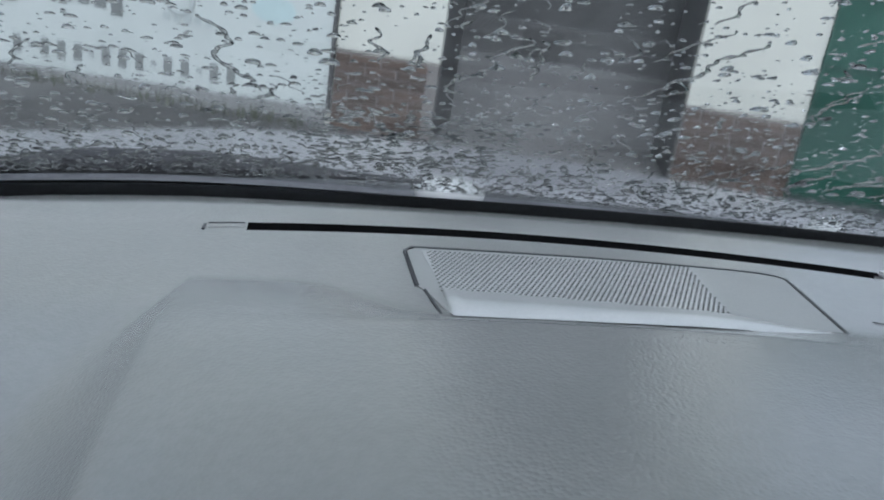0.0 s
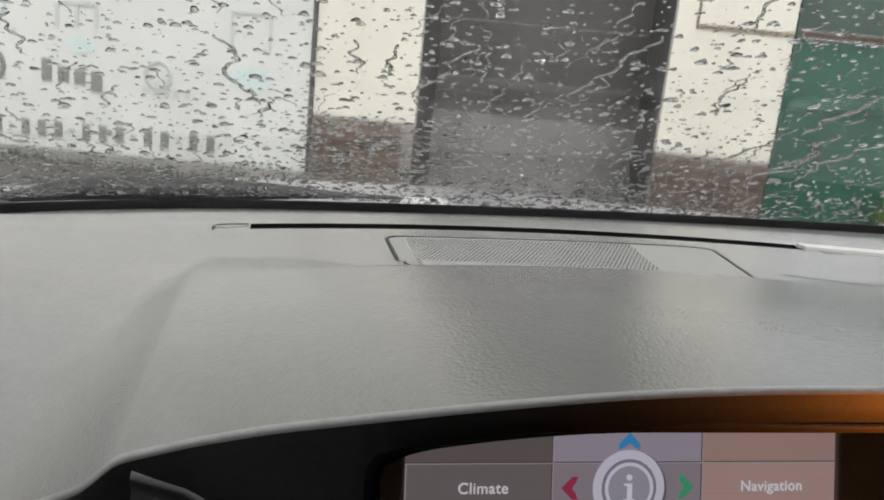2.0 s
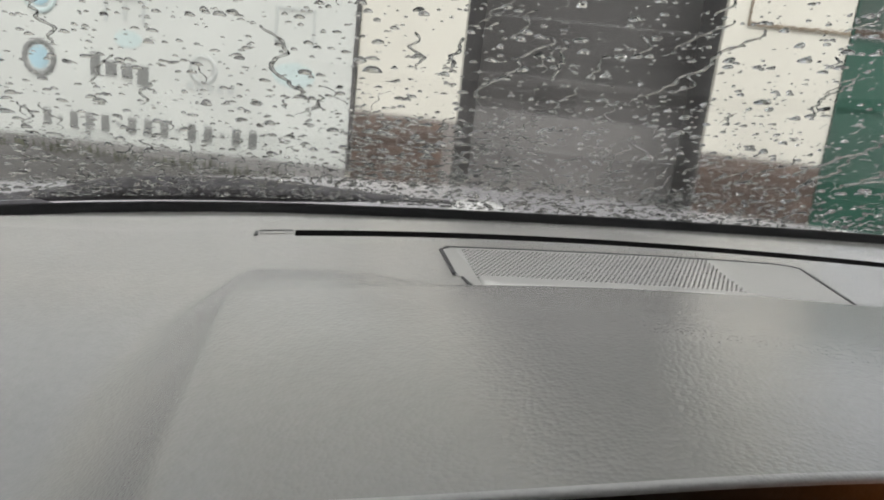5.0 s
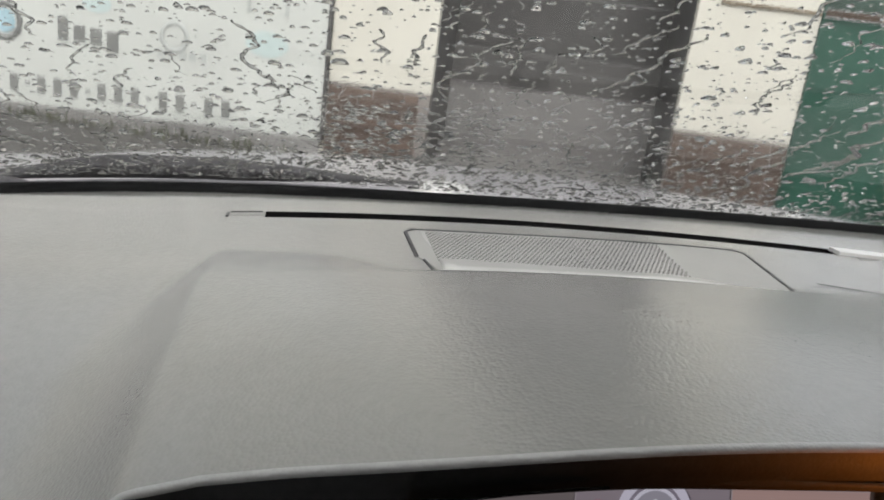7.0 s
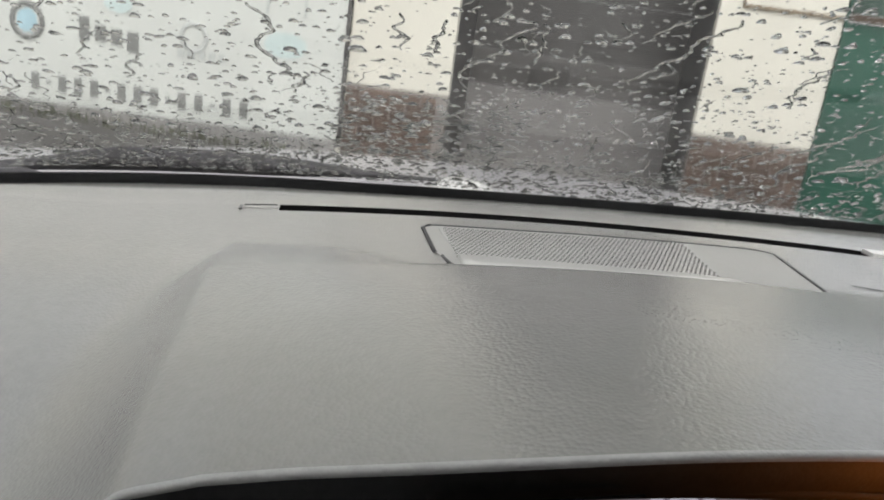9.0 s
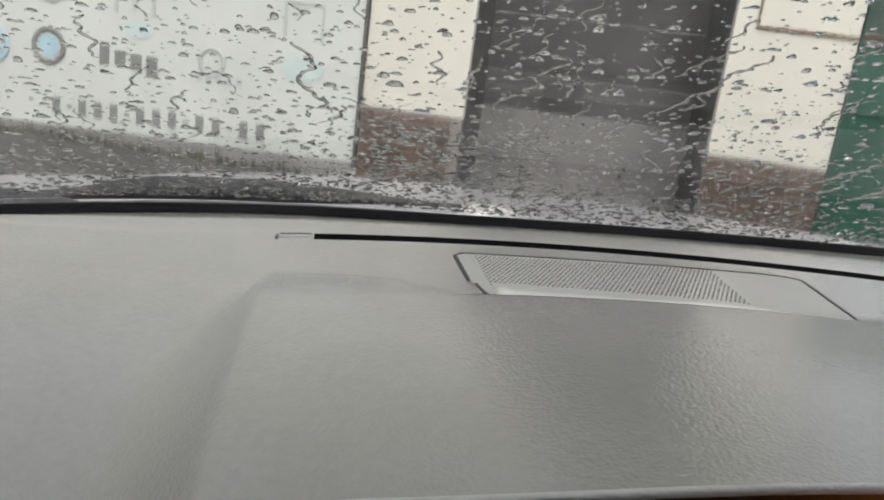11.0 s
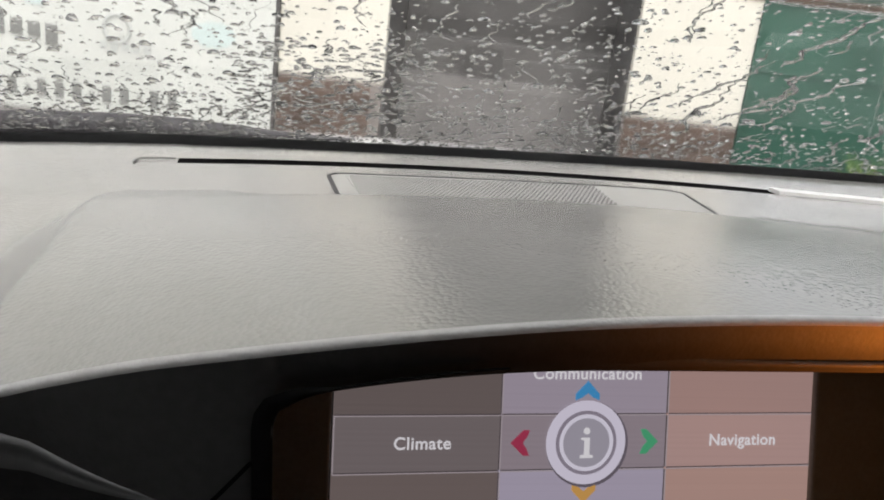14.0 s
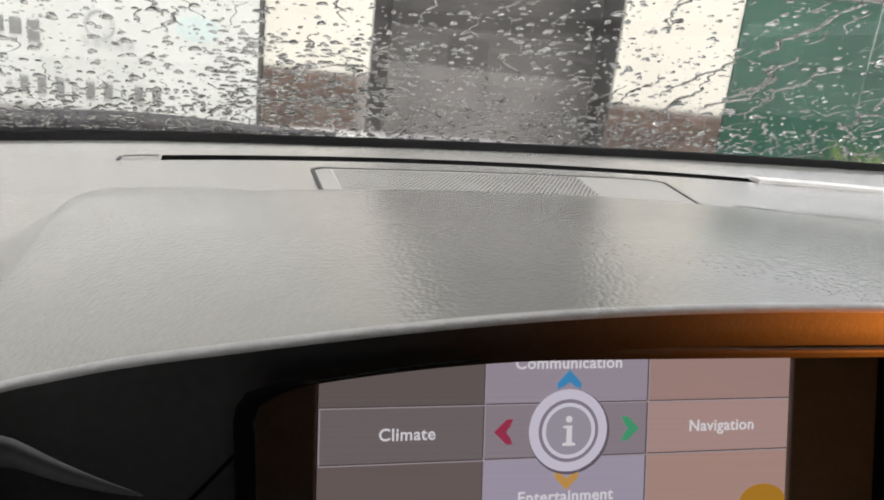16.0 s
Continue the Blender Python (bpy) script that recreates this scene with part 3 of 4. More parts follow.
    for i in range(13):
        s = i / 12
        uu, zz = -0.0152 + 0.0437 * s, 1.0511 - 0.0175 * s + 0.0062 * s * s
        vv = hood_front(uu) - 0.0035 + 0.0025 * s
        w = 0.0048 * (1 - s) ** 0.8 + 0.0003
        ring = [bm.verts.new((uu, vv - 0.0028 * (1 - s) * deep, zz + w * off)) for off, deep in ((1, 0), (0.8, 0.9), (0.3, 0.4), (-0.25, 0.3), (-0.8, 0.9), (-1, 0))]
        if prev:
            for k in range(5):
                bm.faces.new((prev[k], prev[k + 1], ring[k + 1], ring[k]))
        prev = ring
    part("trim_bar", bm_mesh("trim_bar", bm, TRIM, True), d, "satin grey trim bar")
    bm = bmesh.new()
    seam = [bm.verts.new(c) for c in ((0.0486, -0.3514, 1.0542), (0.0496, -0.3517, 1.0539), (0.0357, -0.3479, 1.0348), (0.0346, -0.3476, 1.0351))]
    bm.faces.new(seam)
    bmesh.ops.solidify(bm, geom=list(bm.faces), thickness=0.0008)
    part("panel_seam", bm_mesh("panel_seam", bm, BLACK), d)
    return d


def speaker_grille(d):
    """Loudspeaker cover let into the shelf: a plate with a pierced field, a dark gap round it and a pale front rail."""
    def plate_z(u, v):
        return shelf(u) + 0.0006

    outline = [(GR_L + 0.014, GR_F + 0.002), (GR_R - 0.012, GR_F + 0.002), (GR_R + 0.003, GR_B - 0.018), (GR_R, GR_B - 0.013), (GR_R - 0.012, GR_B - 0.008), (0.28, GR_B - 0.004), (0.2, GR_B), (GR_L + 0.006, GR_B + 0.0005), (GR_L, GR_B - 0.005), (GR_L, -0.082), (GR_L + 0.004, -0.088)]
    bm = bmesh.new()
    low = [bm.verts.new((u, v, plate_z(u, v) - 0.004)) for u, v in outline]
    top = [bm.verts.new((u, v, plate_z(u, v))) for u, v in outline]
    bm.faces.new(top)
    for i in range(len(outline)):
        j = (i + 1) % len(outline)
        bm.faces.new((low[i], low[j], top[j], top[i]))
    g = part("grille_plate", bm_mesh("grille_plate", bm, SILL), d, "grey loudspeaker cover plate")

    def line(pts, width, lift, mat, name, label=""):
        bm = bmesh.new()
        prev = None
        for i, (u, v) in enumerate(pts):
            a, b = pts[max(i - 1, 0)], pts[min(i + 1, len(pts) - 1)]
            dx, dy = b[0] - a[0], b[1] - a[1]
            l = math.hypot(dx, dy)
            nx, ny = -dy / l * width, dx / l * width
            z = plate_z(u, v) + lift
            ring = [bm.verts.new((u - nx, v - ny, z - 0.004)), bm.verts.new((u - nx, v - ny, z)), bm.verts.new((u + nx, v + ny, z)), bm.verts.new((u + nx, v + ny, z - 0.004))]
            if prev:
                for k in range(3):
                    bm.faces.new((prev[k], prev[k + 1], ring[k + 1], ring[k]))
            prev = ring
        part(name, bm_mesh(name, bm, mat), g, label)

    line([(GR_L - 0.0005, -0.082), (GR_L - 0.0015, GR_B - 0.006), (GR_L + 0.003, GR_B + 0.001), (GR_L + 0.03, GR_B + 0.0015), (0.2, GR_B + 0.001), (0.25, GR_B - 0.0015), (0.28, GR_B - 0.004), (0.305, GR_B - 0.0065), (GR_R - 0.013, GR_B - 0.009), (GR_R - 0.004, GR_B - 0.0125), (GR_R + 0.001, GR_B - 0.018), (GR_R - 0.001, GR_B - 0.03), (GR_R - 0.012, GR_F + 0.006)], 0.0011, 0.0004, GAP, "gap", "dark gap round the cover")
    line([(GR_L + 0.003, -0.086), (GR_L + 0.008, GR_F + 0.006)], 0.0006, 0.0004, GAP, "gap")
    # raised front rail
    bm = bmesh.new()
    prev = None
    for i in range(25):
        s = i / 24
        u = GR_L + 0.012 + (GR_R - GR_L - 0.034) * s
        thin = 1 - 0.8 * step(0.6, 1.0, s)
        z, back = plate_z(u, GR_F), -0.088 - 0.018 * s - 0.012 * step(0.7, 1.0, s)
        prof = ((back + 0.001, z - 0.001), (back - 0.001, z + 0.0025 * thin), (GR_F + 0.008, z + 0.0050 * thin), (GR_F + 0.003, z + 0.003 * thin))
        ring = [bm.verts.new((u, v, w)) for v, w in prof]
        if prev:
            for k in range(3):
                bm.faces.new((prev[k], prev[k + 1], ring[k + 1], ring[k]))
        prev = ring
        if i in (0, 24):
            tip = bm.verts.new((u, GR_F + 0.019, z - 0.0015))
            for k in range(3):
                bm.faces.new((ring[k], ring[k + 1], tip))
    part("front_rail", bm_mesh("front_rail", bm, INSERT, True), g, "pale front rail")
    # lighter field under the perforation
    bm = bmesh.new()
    corners = [(GR_L + 0.013, -0.090), (0.262, -0.102), (0.271, GR_B - 0.0065), (GR_L + 0.0085, GR_B - 0.0045)]
    lo = [bm.verts.new((u, v, plate_z(u, v) - 0.001)) for u, v in corners]
    hi = [bm.verts.new((u, v, plate_z(u, v) + 0.0002)) for u, v in corners]
    bm.faces.new(hi)
    for k in range(4):
        bm.faces.new((lo[k], lo[(k + 1) % 4], hi[(k + 1) % 4], hi[k]))
    part("grille_field", bm_mesh("grille_field", bm, INSERT), g, "lighter flat dark spots for the shaded holes of the cover")
    # pierced field: flat dark hexagons in offset rows, the holes' shade as colour
    verts, faces = [], []
    pitch = 0.0030
    row = 0
    v = -0.098
    while v < GR_B - 0.006:
        u = GR_L + 0.012 + (pitch / 2 if row % 2 else 0)
        end = 0.262 + 0.009 * (v + 0.102) / 0.07
        while u < end:
            if v < -0.088 - 0.018 * (u - GR_L) / 0.22:
                u += pitch
                continue
            z = plate_z(u, v) + 0.0005
            k = len(verts)
            for i in range(6):
                a = math.pi / 3 * i
                verts.append((u + 0.00086 * math.cos(a), v + 0.00086 * math.sin(a), z))
            faces.append(tuple(range(k, k + 6)))
            u += pitch
        v += pitch * 0.87
        row += 1
    part("perforation", mesh_of("perforation", verts, faces, HOLE), g, "flat dark spots for the shaded holes", kind="stuff")
    # seam of the neighbouring panel, behind the crest
    verts, faces = [], []
    pts = [(0.349, -0.100), (0.365, -0.107), (0.385, -0.118), (0.41, -0.129), (0.45, -0.138), (0.5, -0.142)]
    for u, v in pts:
        verts += [(u, v - 0.001, pad_top(u, v - 0.001) + 0.0005), (u, v + 0.001, pad_top(u, v + 0.001) + 0.0005)]
    for k in range(len(pts) - 1):
        faces.append((2 * k, 2 * k + 2, 2 * k + 3, 2 * k + 1))
    part("panel_seam", mesh_of("panel_seam", verts, faces, BLACK), d)


dash = dashboard()
speaker_grille(dash)

# ---------------------------------------------------------------- display
# local frame of the panel: x along the screen, z up it from the upper edge of the middle row
SCREEN = CAR @ pose(0.0806, -0.2386, 1.0019, -15.8, -1.1, -2.15)
SCR_U0, SCR_U1, SCR_V = 0.0, 0.2104, 0.0
ROW1, ROW2 = 0.0, -0.0229     # edges of the middle row
SCR_TOP, SCR_LOW = 0.0240, -0.0469
COL1, COL2 = 0.3223 * 0.2104, 0.6693 * 0.2104

LIT = glowing("lit_lettering", (0.80, 0.78, 0.78), 0.9)
LITLINE = glowing("lit_line", (0.40, 0.35, 0.36), 0.9)
DIMLINE = glowing("dim_line", (0.075, 0.06, 0.062), 1.0)
CELLS = {
    (0, 0): (0.135, 0.108, 0.100), (1, 0): (0.33, 0.285, 0.33), (2, 0): (0.37, 0.24, 0.21),
    (0, 1): (0.165, 0.138, 0.135), (1, 1): (0.27, 0.225, 0.245), (2, 1): (0.42, 0.28, 0.25),
    (0, 2): (0.150, 0.118, 0.108), (1, 2): (0.37, 0.33, 0.40), (2, 2): (0.42, 0.27, 0.225),
}


def display():
    d = thing("display_unit", "wide car display showing a lit grey-pink menu, set in the dashboard", "display", SCREEN)
    frame_in = ((SCR_U0 - 0.0005, SCR_LOW - 0.001), (SCR_U1 + 0.0005, SCR_TOP + 0.001))
    for name, lo, hi in (("bezel_side", (SCR_U0 - 0.03, -0.09), (frame_in[0][0], 0.05)), ("bezel_side", (frame_in[1][0], -0.09), (SCR_U1 + 0.045, 0.05)),
                         ("bezel_rail", (frame_in[0][0], -0.09), (frame_in[1][0], frame_in[0][1])), ("bezel_rail", (frame_in[0][0], frame_in[1][1]), (frame_in[1][0], 0.05))):
        part(name, box(name, (lo[0], SCR_V - 0.002, lo[1]), (hi[0], SCR_V + 0.012, hi[1]), BEZEL, 0.0012), d)
    part("panel_backing", box("panel_backing", (SCR_U0, SCR_V + 0.002, SCR_LOW), (SCR_U1, SCR_V + 0.01, SCR_TOP), BLACK), d)
    us = (SCR_U0, COL1, COL2, SCR_U1)
    zs = (SCR_TOP, ROW1, ROW2, SCR_LOW)
    for (i, j), colour in CELLS.items():
        mat = glowing("lit_cell", colour, 1.0, 0.035)
        part("menu_cell", box("menu_cell", (us[i] + 0.0002, SCR_V, zs[j + 1] + 0.0002), (us[i + 1] - 0.0002, SCR_V + 0.0018, zs[j] - 0.0002), mat), d)

    def flat(name, me, u, z, lift=0.0006, label=""):
        ob = part(name, me, d, label)
        ob.location = (u, SCR_V - lift, z)
        return ob

    for z in (ROW1, ROW2):
        for a, b in ((SCR_U0, COL1), (COL1, COL2), (COL2, SCR_U1)):
            flat("grid_line", box("grid_line", (a + 0.0006, -0.0002, -0.0004), (b - 0.0006, 0.0002, -0.0001), LITLINE), 0, z)
            flat("grid_line", box("grid_line", (a + 0.0004, -0.0002, 0.0001), (b - 0.0004, 0.0002, 0.0005), DIMLINE), 0, z, 0.0005)
    for u in (COL1, COL2):
        for z0, z1 in ((ROW1, SCR_TOP), (ROW2, ROW1), (SCR_LOW, ROW2)):
            flat("grid_line", box("grid_line", (0.0001, -0.0002, z0 + 0.0006), (0.0004, 0.0002, z1 - 0.0004), LITLINE), u, 0)
            flat("grid_line", box("grid_line", (-0.0005, -0.0002, z0 + 0.0006), (-0.0001, 0.0002, z1 - 0.0004), DIMLINE), u, 0, 0.0005)
    flat("grid_line", box("grid_line", (-0.0002, -0.0002, ROW2), (0.0002, 0.0002, ROW1), LITLINE), SCR_U0 + 0.0006, 0)
    # orange reflection drawn as a glowing dome in the lowest right cell
    dome_pts = [(0.0115 * math.cos(math.pi * k / 16), 0.0084 * math.sin(math.pi * k / 16)) for k in range(17)]
    flat("amber_blob", prism("amber_blob", dome_pts, 0.0004, glowing("amber_reflection", (0.42, 0.20, 0.02), 1.0)), COL2 + 0.0575, SCR_LOW + 0.0001)
    mid_z = 0.5 * (ROW1 + ROW2)
    cu = SCR_U0 + 0.4965 * (SCR_U1 - SCR_U0)
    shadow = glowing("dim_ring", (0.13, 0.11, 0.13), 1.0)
    flat("dial_shadow", prism("dial_shadow", ring_outline(0.0180, 40, 0.0007, -0.0008), 0.0001, shadow), cu, mid_z, 0.0009)
    flat("dial_face", prism("dial_face", ring_outline(0.0174, 48), 0.0003, glowing("dial_pale", (0.62, 0.58, 0.66), 1.0)), cu, mid_z, 0.0010)
    flat("dial_groove", annulus("dial_groove", 0.0118, 0.0133, 0.0002, glowing("dial_groove", (0.24, 0.21, 0.25), 1.0)), cu, mid_z, 0.0014)
    flat("dial_ring", annulus("dial_ring", 0.0102, 0.0118, 0.0002, glowing("dial_ring", (0.66, 0.63, 0.70), 1.0)), cu, mid_z, 0.0015)
    flat("dial_core", prism("dial_core", ring_outline(0.0102, 40), 0.0002, glowing("dial_core", (0.33, 0.31, 0.35), 1.0)), cu, mid_z, 0.0014)
    serif = ((-0.0028, -0.0062), (0.0028, -0.0062), (0.0028, -0.0052), (0.0012, -0.0048), (0.0012, 0.0022), (-0.0026, 0.0022), (-0.0026, 0.0014), (-0.0011, 0.0010), (-0.0011, -0.0048), (-0.0028, -0.0052))
    flat("letter", prism("letter", serif, 0.0003, LIT), cu, mid_z, 0.0020)
    flat("letter_dot", prism("letter_dot", ring_outline(0.0014, 16, -0.0002, 0.0050), 0.0003, LIT), cu, mid_z, 0.0020)
    for name, words, u, z in (("lettering", "Climate", SCR_U0 + 0.17 * (SCR_U1 - SCR_U0), mid_z), ("lettering", "Navigation", SCR_U0 + 0.84 * (SCR_U1 - SCR_U0), mid_z),
                              ("lettering", "Communication", cu, mid_z + 0.0283), ("lettering", "Entertainment", cu, mid_z - 0.0283)):
        flat(name, text_mesh(name, words, 0.0070, LIT), u, z, 0.0006)
    chev = ((0.0, 0.0042), (0.0052, -0.0012), (0.0052, -0.0038), (0.0022, -0.0026), (0.0, -0.0006), (-0.0022, -0.0026), (-0.0052, -0.0038), (-0.0052, -0.0012))
    for name, turn, du, dz, colour in (("arrow", 0, 0, 0.0213, (0.05, 0.26, 0.50)), ("arrow", 90, -0.0282, 0, (0.33, 0.035, 0.075)),
                                       ("arrow", -90, 0.0282, 0, (0.06, 0.33, 0.16)), ("arrow", 180, 0, -0.0213, (0.55, 0.30, 0.08))):
        a = radians(turn)
        pts = [(x * math.cos(a) - z * math.sin(a), x * math.sin(a) + z * math.cos(a)) for x, z in chev]
        flat(name, prism(name, pts, 0.0006, glowing("lit_arrow", colour, 1.0), 0.0002), cu + du, mid_z + dz, 0.0005)
    return d


display()

# ---------------------------------------------------------------- windscreen, rain and outer parts
SLOPE = math.atan(0.49)
GLASS_TOP = 0.67
FOOT = -0.075      # the pane runs on below the line of the pad


def glass_point(u, s):
    """A point of the windscreen, s metres up its slope from the lower edge."""
    v = base_v(u) + 0.014 - 0.05 * (u - 0.2) ** 2 - s * math.cos(SLOPE)
    z = 1.0735 + 0.012 * u + s * math.sin(SLOPE) + 0.02 * s * (1 - ((u - 0.2) / 0.7) ** 2)
    return Vector((u, v, z))


def glass_normal(u, s):
    """Outward normal, the way across towards -u, and the way up the slope."""
    a = glass_point(u + 0.01, s) - glass_point(u - 0.01, s)
    b = glass_point(u, s + 0.01) - glass_point(u, s - 0.01)
    return b.cross(a).normalized(), -a.normalized(), b.normalized()


def windscreen():
    w = thing("windscreen", "clear sloping windscreen, wet with rain, with a black lower border", "windscreen", CAR)
    us = list(np.linspace(-0.5, 0.9, 29))
    ss = list(np.linspace(FOOT, GLASS_TOP, 19))
    verts = [glass_point(u, s) for u in us for s in ss]
    n = len(ss)
    faces = [(i * n + j, (i + 1) * n + j, (i + 1) * n + j + 1, i * n + j + 1) for i in range(len(us) - 1) for j in range(n - 1)]
    pane = part("pane", mesh_of("pane", verts, faces, GLASS, True), w)
    pane.visible_shadow = False
    # black seal standing behind the edge of the pad
    verts, faces = [], []
    for u in us:
        e = base_v(u)
        z = pad_top(u, e)
        verts += [(u, e - 0.004, z - 0.02), (u, e + 0.001, z - 0.002), (u, e + 0.003, z + 0.003), (u, e + 0.006, z + 0.0042), (u, e + 0.009, z + 0.003), (u, e + 0.011, z - 0.03)]
    for i in range(len(us) - 1):
        for k in range(5):
            faces.append((6 * i + k, 6 * i + k + 1, 6 * i + k + 7, 6 * i + k + 6))
    part("seal", mesh_of("seal", verts, faces, BLACK, True), w, "black rubber seal")
    # film of rain water on the outer face: flat below, rippled above
    film_us, film_ss = list(np.linspace(-0.48, 0.88, 15)), list(np.linspace(FOOT, GLASS_TOP - 0.02, 10))
    n = len(film_ss)
    verts, faces = [], []
    for lift in (0.0002, 0.0005):
        for u in film_us:
            for s_ in film_ss:
                nrm = glass_normal(u, s_)[0]
                verts.append(glass_point(u, s_) + nrm * lift)
    off = len(film_us) * n
    for i in range(len(film_us) - 1):
        for j in range(n - 1):
            a, b, c, d_ = i * n + j, (i + 1) * n + j, (i + 1) * n + j + 1, i * n + j + 1
            faces += [(a, b, c, d_), (a + off, d_ + off, c + off, b + off)]
    film = part("water_film", mesh_of("water_film", verts, faces, FILM, True), w, "thin rippled film of rain water")
    film.visible_shadow = False
    return w


windscreen()


def rain():
    rng = random.Random(7)
    verts, faces = [], []

    def dome(u, s, ru, rs, lean, tall=0.25):
        """One drop lying on the outer face, arched, its upper end steeper than its lower."""
        c = glass_point(u, s)
        nrm, a, b = glass_normal(u, s)
        c = c + nrm * 0.0007
        n, k0 = (12 if ru > 0.0009 else 8), len(verts)
        wob = [1 + 0.22 * math.sin(2 * math.pi * i / n * 2 + rng.random() * 6) * rng.random() + rng.uniform(-0.08, 0.08) for i in range(n)]
        full = rng.random()
        h = (0.16 + 0.34 * full if rng.random() > tall else 0.55 + 0.35 * full) * min(ru, rs)
        arch, shift = rng.uniform(0.1, 0.8) * rs, rng.uniform(0.15, 0.4)
        for f, g in ((1.0, 0.0), (0.9, 0.42), (0.66, 0.78), (0.33, 0.96)):
            for i in range(n):
                t = 2 * math.pi * i / n
                x, y = f * wob[i] * math.cos(t), rs * f * wob[i] * math.sin(t)
                verts.append(c + a * (ru * x + lean * y) + b * (y - arch * x * x + shift * rs * g) + nrm * (h * g))
        top = len(verts)
        verts.append(c + b * (shift * rs) + nrm * h)
        for r in range(3):
            for i in range(n):
                j = (i + 1) % n
                faces.append((k0 + r * n + i, k0 + r * n + j, k0 + (r + 1) * n + j, k0 + (r + 1) * n + i))
        for i in range(n):
            faces.append((k0 + 3 * n + i, k0 + 3 * n + (i + 1) % n, top))
        faces.append(tuple(k0 + i for i in range(n - 1, -1, -1)))

    # scattered drops, mostly small with a few large ones, thinner towards the top of the pane
    for _ in range(12000):
        u, s = rng.uniform(-0.46, 0.84), FOOT + 0.005 + 0.54 * rng.random() ** 1.3
        r = min(0.0030, 0.00098 * math.exp(0.45 * rng.gauss(0, 1)))
        low = 1 - step(0.04, 0.16, s)
        if u > 0.37 and rng.random() < 0.45:
            continue
        dome(u, s, r * rng.uniform(0.95, 1.75), r * rng.uniform(0.85, 1.2), rng.uniform(-0.35, 0.35), 0.15 + 0.5 * low)
    # fine mist between them
    for _ in range(2800):
        r = rng.uniform(0.0004, 0.0007)
        dome(rng.uniform(-0.46, 0.84), FOOT + 0.005 + 0.4 * rng.random() ** 1.5, r * rng.uniform(0.9, 1.5), r, rng.uniform(-0.4, 0.4))
    # lower edge, where water gathers
    for _ in range(1300):
        u = rng.uniform(-0.46, 0.84)
        r = rng.uniform(0.0008, 0.0020)
        dome(u, FOOT + 0.01 + 0.09 * rng.random(), r * rng.uniform(1.0, 1.8), r, rng.uniform(-0.5, 0.5), 0.8)
    # crowded arched drops in front of the brick plinth
    for _ in range(420):
        r = rng.uniform(0.0008, 0.0014)
        dome(rng.uniform(0.03, 0.165), FOOT + 0.06 + 0.14 * rng.random(), r * rng.uniform(1.7, 2.8), r, rng.uniform(-0.4, 0.4), 1.0)
    me = mesh_of("raindrops", verts, faces, WATER, True)
    ob = tagged(new("raindrops", me), "clear raindrops scattered over the outside of the windscreen", "raindrops", kind="stuff")
    ob.matrix_world = CAR

    verts, faces = [], []

    def trail(u, s, length, width):
        """A winding run of water down the slope."""
        pts = []
        x, y, side = u, s, rng.choice((-1, 1))
        while length > 0:
            l = rng.uniform(0.002, 0.008)
            d = side * rng.uniform(0.1, 1.7)
            pts.append((x, y))
            x += d * l * 0.8 + 0.15 * l * step(0.3, 0.5, u)
            y -= l
            length -= l
            if rng.random() < 0.75:
                side = -side
            if y < FOOT + 0.01:
                break
        if len(pts) < 3:
            return
        fine = []
        for i in range(len(pts) - 1):
            for k in range(3):
                t = k / 3
                fine.append((pts[i][0] + (pts[i + 1][0] - pts[i][0]) * t, pts[i][1] + (pts[i + 1][1] - pts[i][1]) * t))
        for _ in range(2):
            fine = [fine[0]] + [((fine[i - 1][0] + 2 * fine[i][0] + fine[i + 1][0]) / 4, (fine[i - 1][1] + 2 * fine[i][1] + fine[i + 1][1]) / 4) for i in range(1, len(fine) - 1)] + [fine[-1]]
        k0 = len(verts)
        for i, (pu, ps) in enumerate(fine):
            a, b = fine[max(i - 1, 0)], fine[min(i + 1, len(fine) - 1)]
            c = glass_point(pu, ps)
            nrm, eu, es = glass_normal(pu, ps)
            c = c + nrm * 0.0007
            along = (es * (b[1] - a[1]) - eu * (b[0] - a[0])).normalized()
            across = along.cross(nrm)
            w = width * (0.45 + 0.55 * math.sin(math.pi * min(1, (i + 1) / (len(fine)) )) + 0.35 * rng.random() + 0.3 * math.sin(1.7 * i))
            for t in (-1.0, -0.6, 0.0, 0.6, 1.0):
                verts.append(c + across * (w * t) + nrm * (1.0 * w * (1 - t * t)))
        for i in range(len(fine) - 1):
            p, q = k0 + 5 * i, k0 + 5 * (i + 1)
            for k in range(4):
                faces.append((p + k, p + k + 1, q + k + 1, q + k))
            faces.append((p + 4, p, q, q + 4))
        faces.append(tuple(k0 + k for k in range(4, -1, -1)))
        e = k0 + 5 * (len(fine) - 1)
        faces.append(tuple(e + k for k in range(5)))

    for _ in range(330):
        trail(rng.uniform(-0.46, 0.84), -0.03 + 0.5 * rng.random() ** 1.4, rng.uniform(0.008, 0.05), rng.uniform(0.0003, 0.0008))
    for _ in range(30):
        trail(rng.uniform(0.36, 0.84), rng.uniform(0.03, 0.4), rng.uniform(0.04, 0.11), rng.uniform(0.0009, 0.0015))
    for _ in range(14):
        trail(rng.uniform(-0.3, 0.36), rng.uniform(0.1, 0.4), rng.uniform(0.03, 0.09), rng.uniform(0.0007, 0.0011))
    for _ in range(330):
        trail(rng.uniform(-0.46, 0.84), FOOT + 0.02 + 0.17 * rng.random(), rng.uniform(0.005, 0.014), rng.uniform(0.0003, 0.0008))
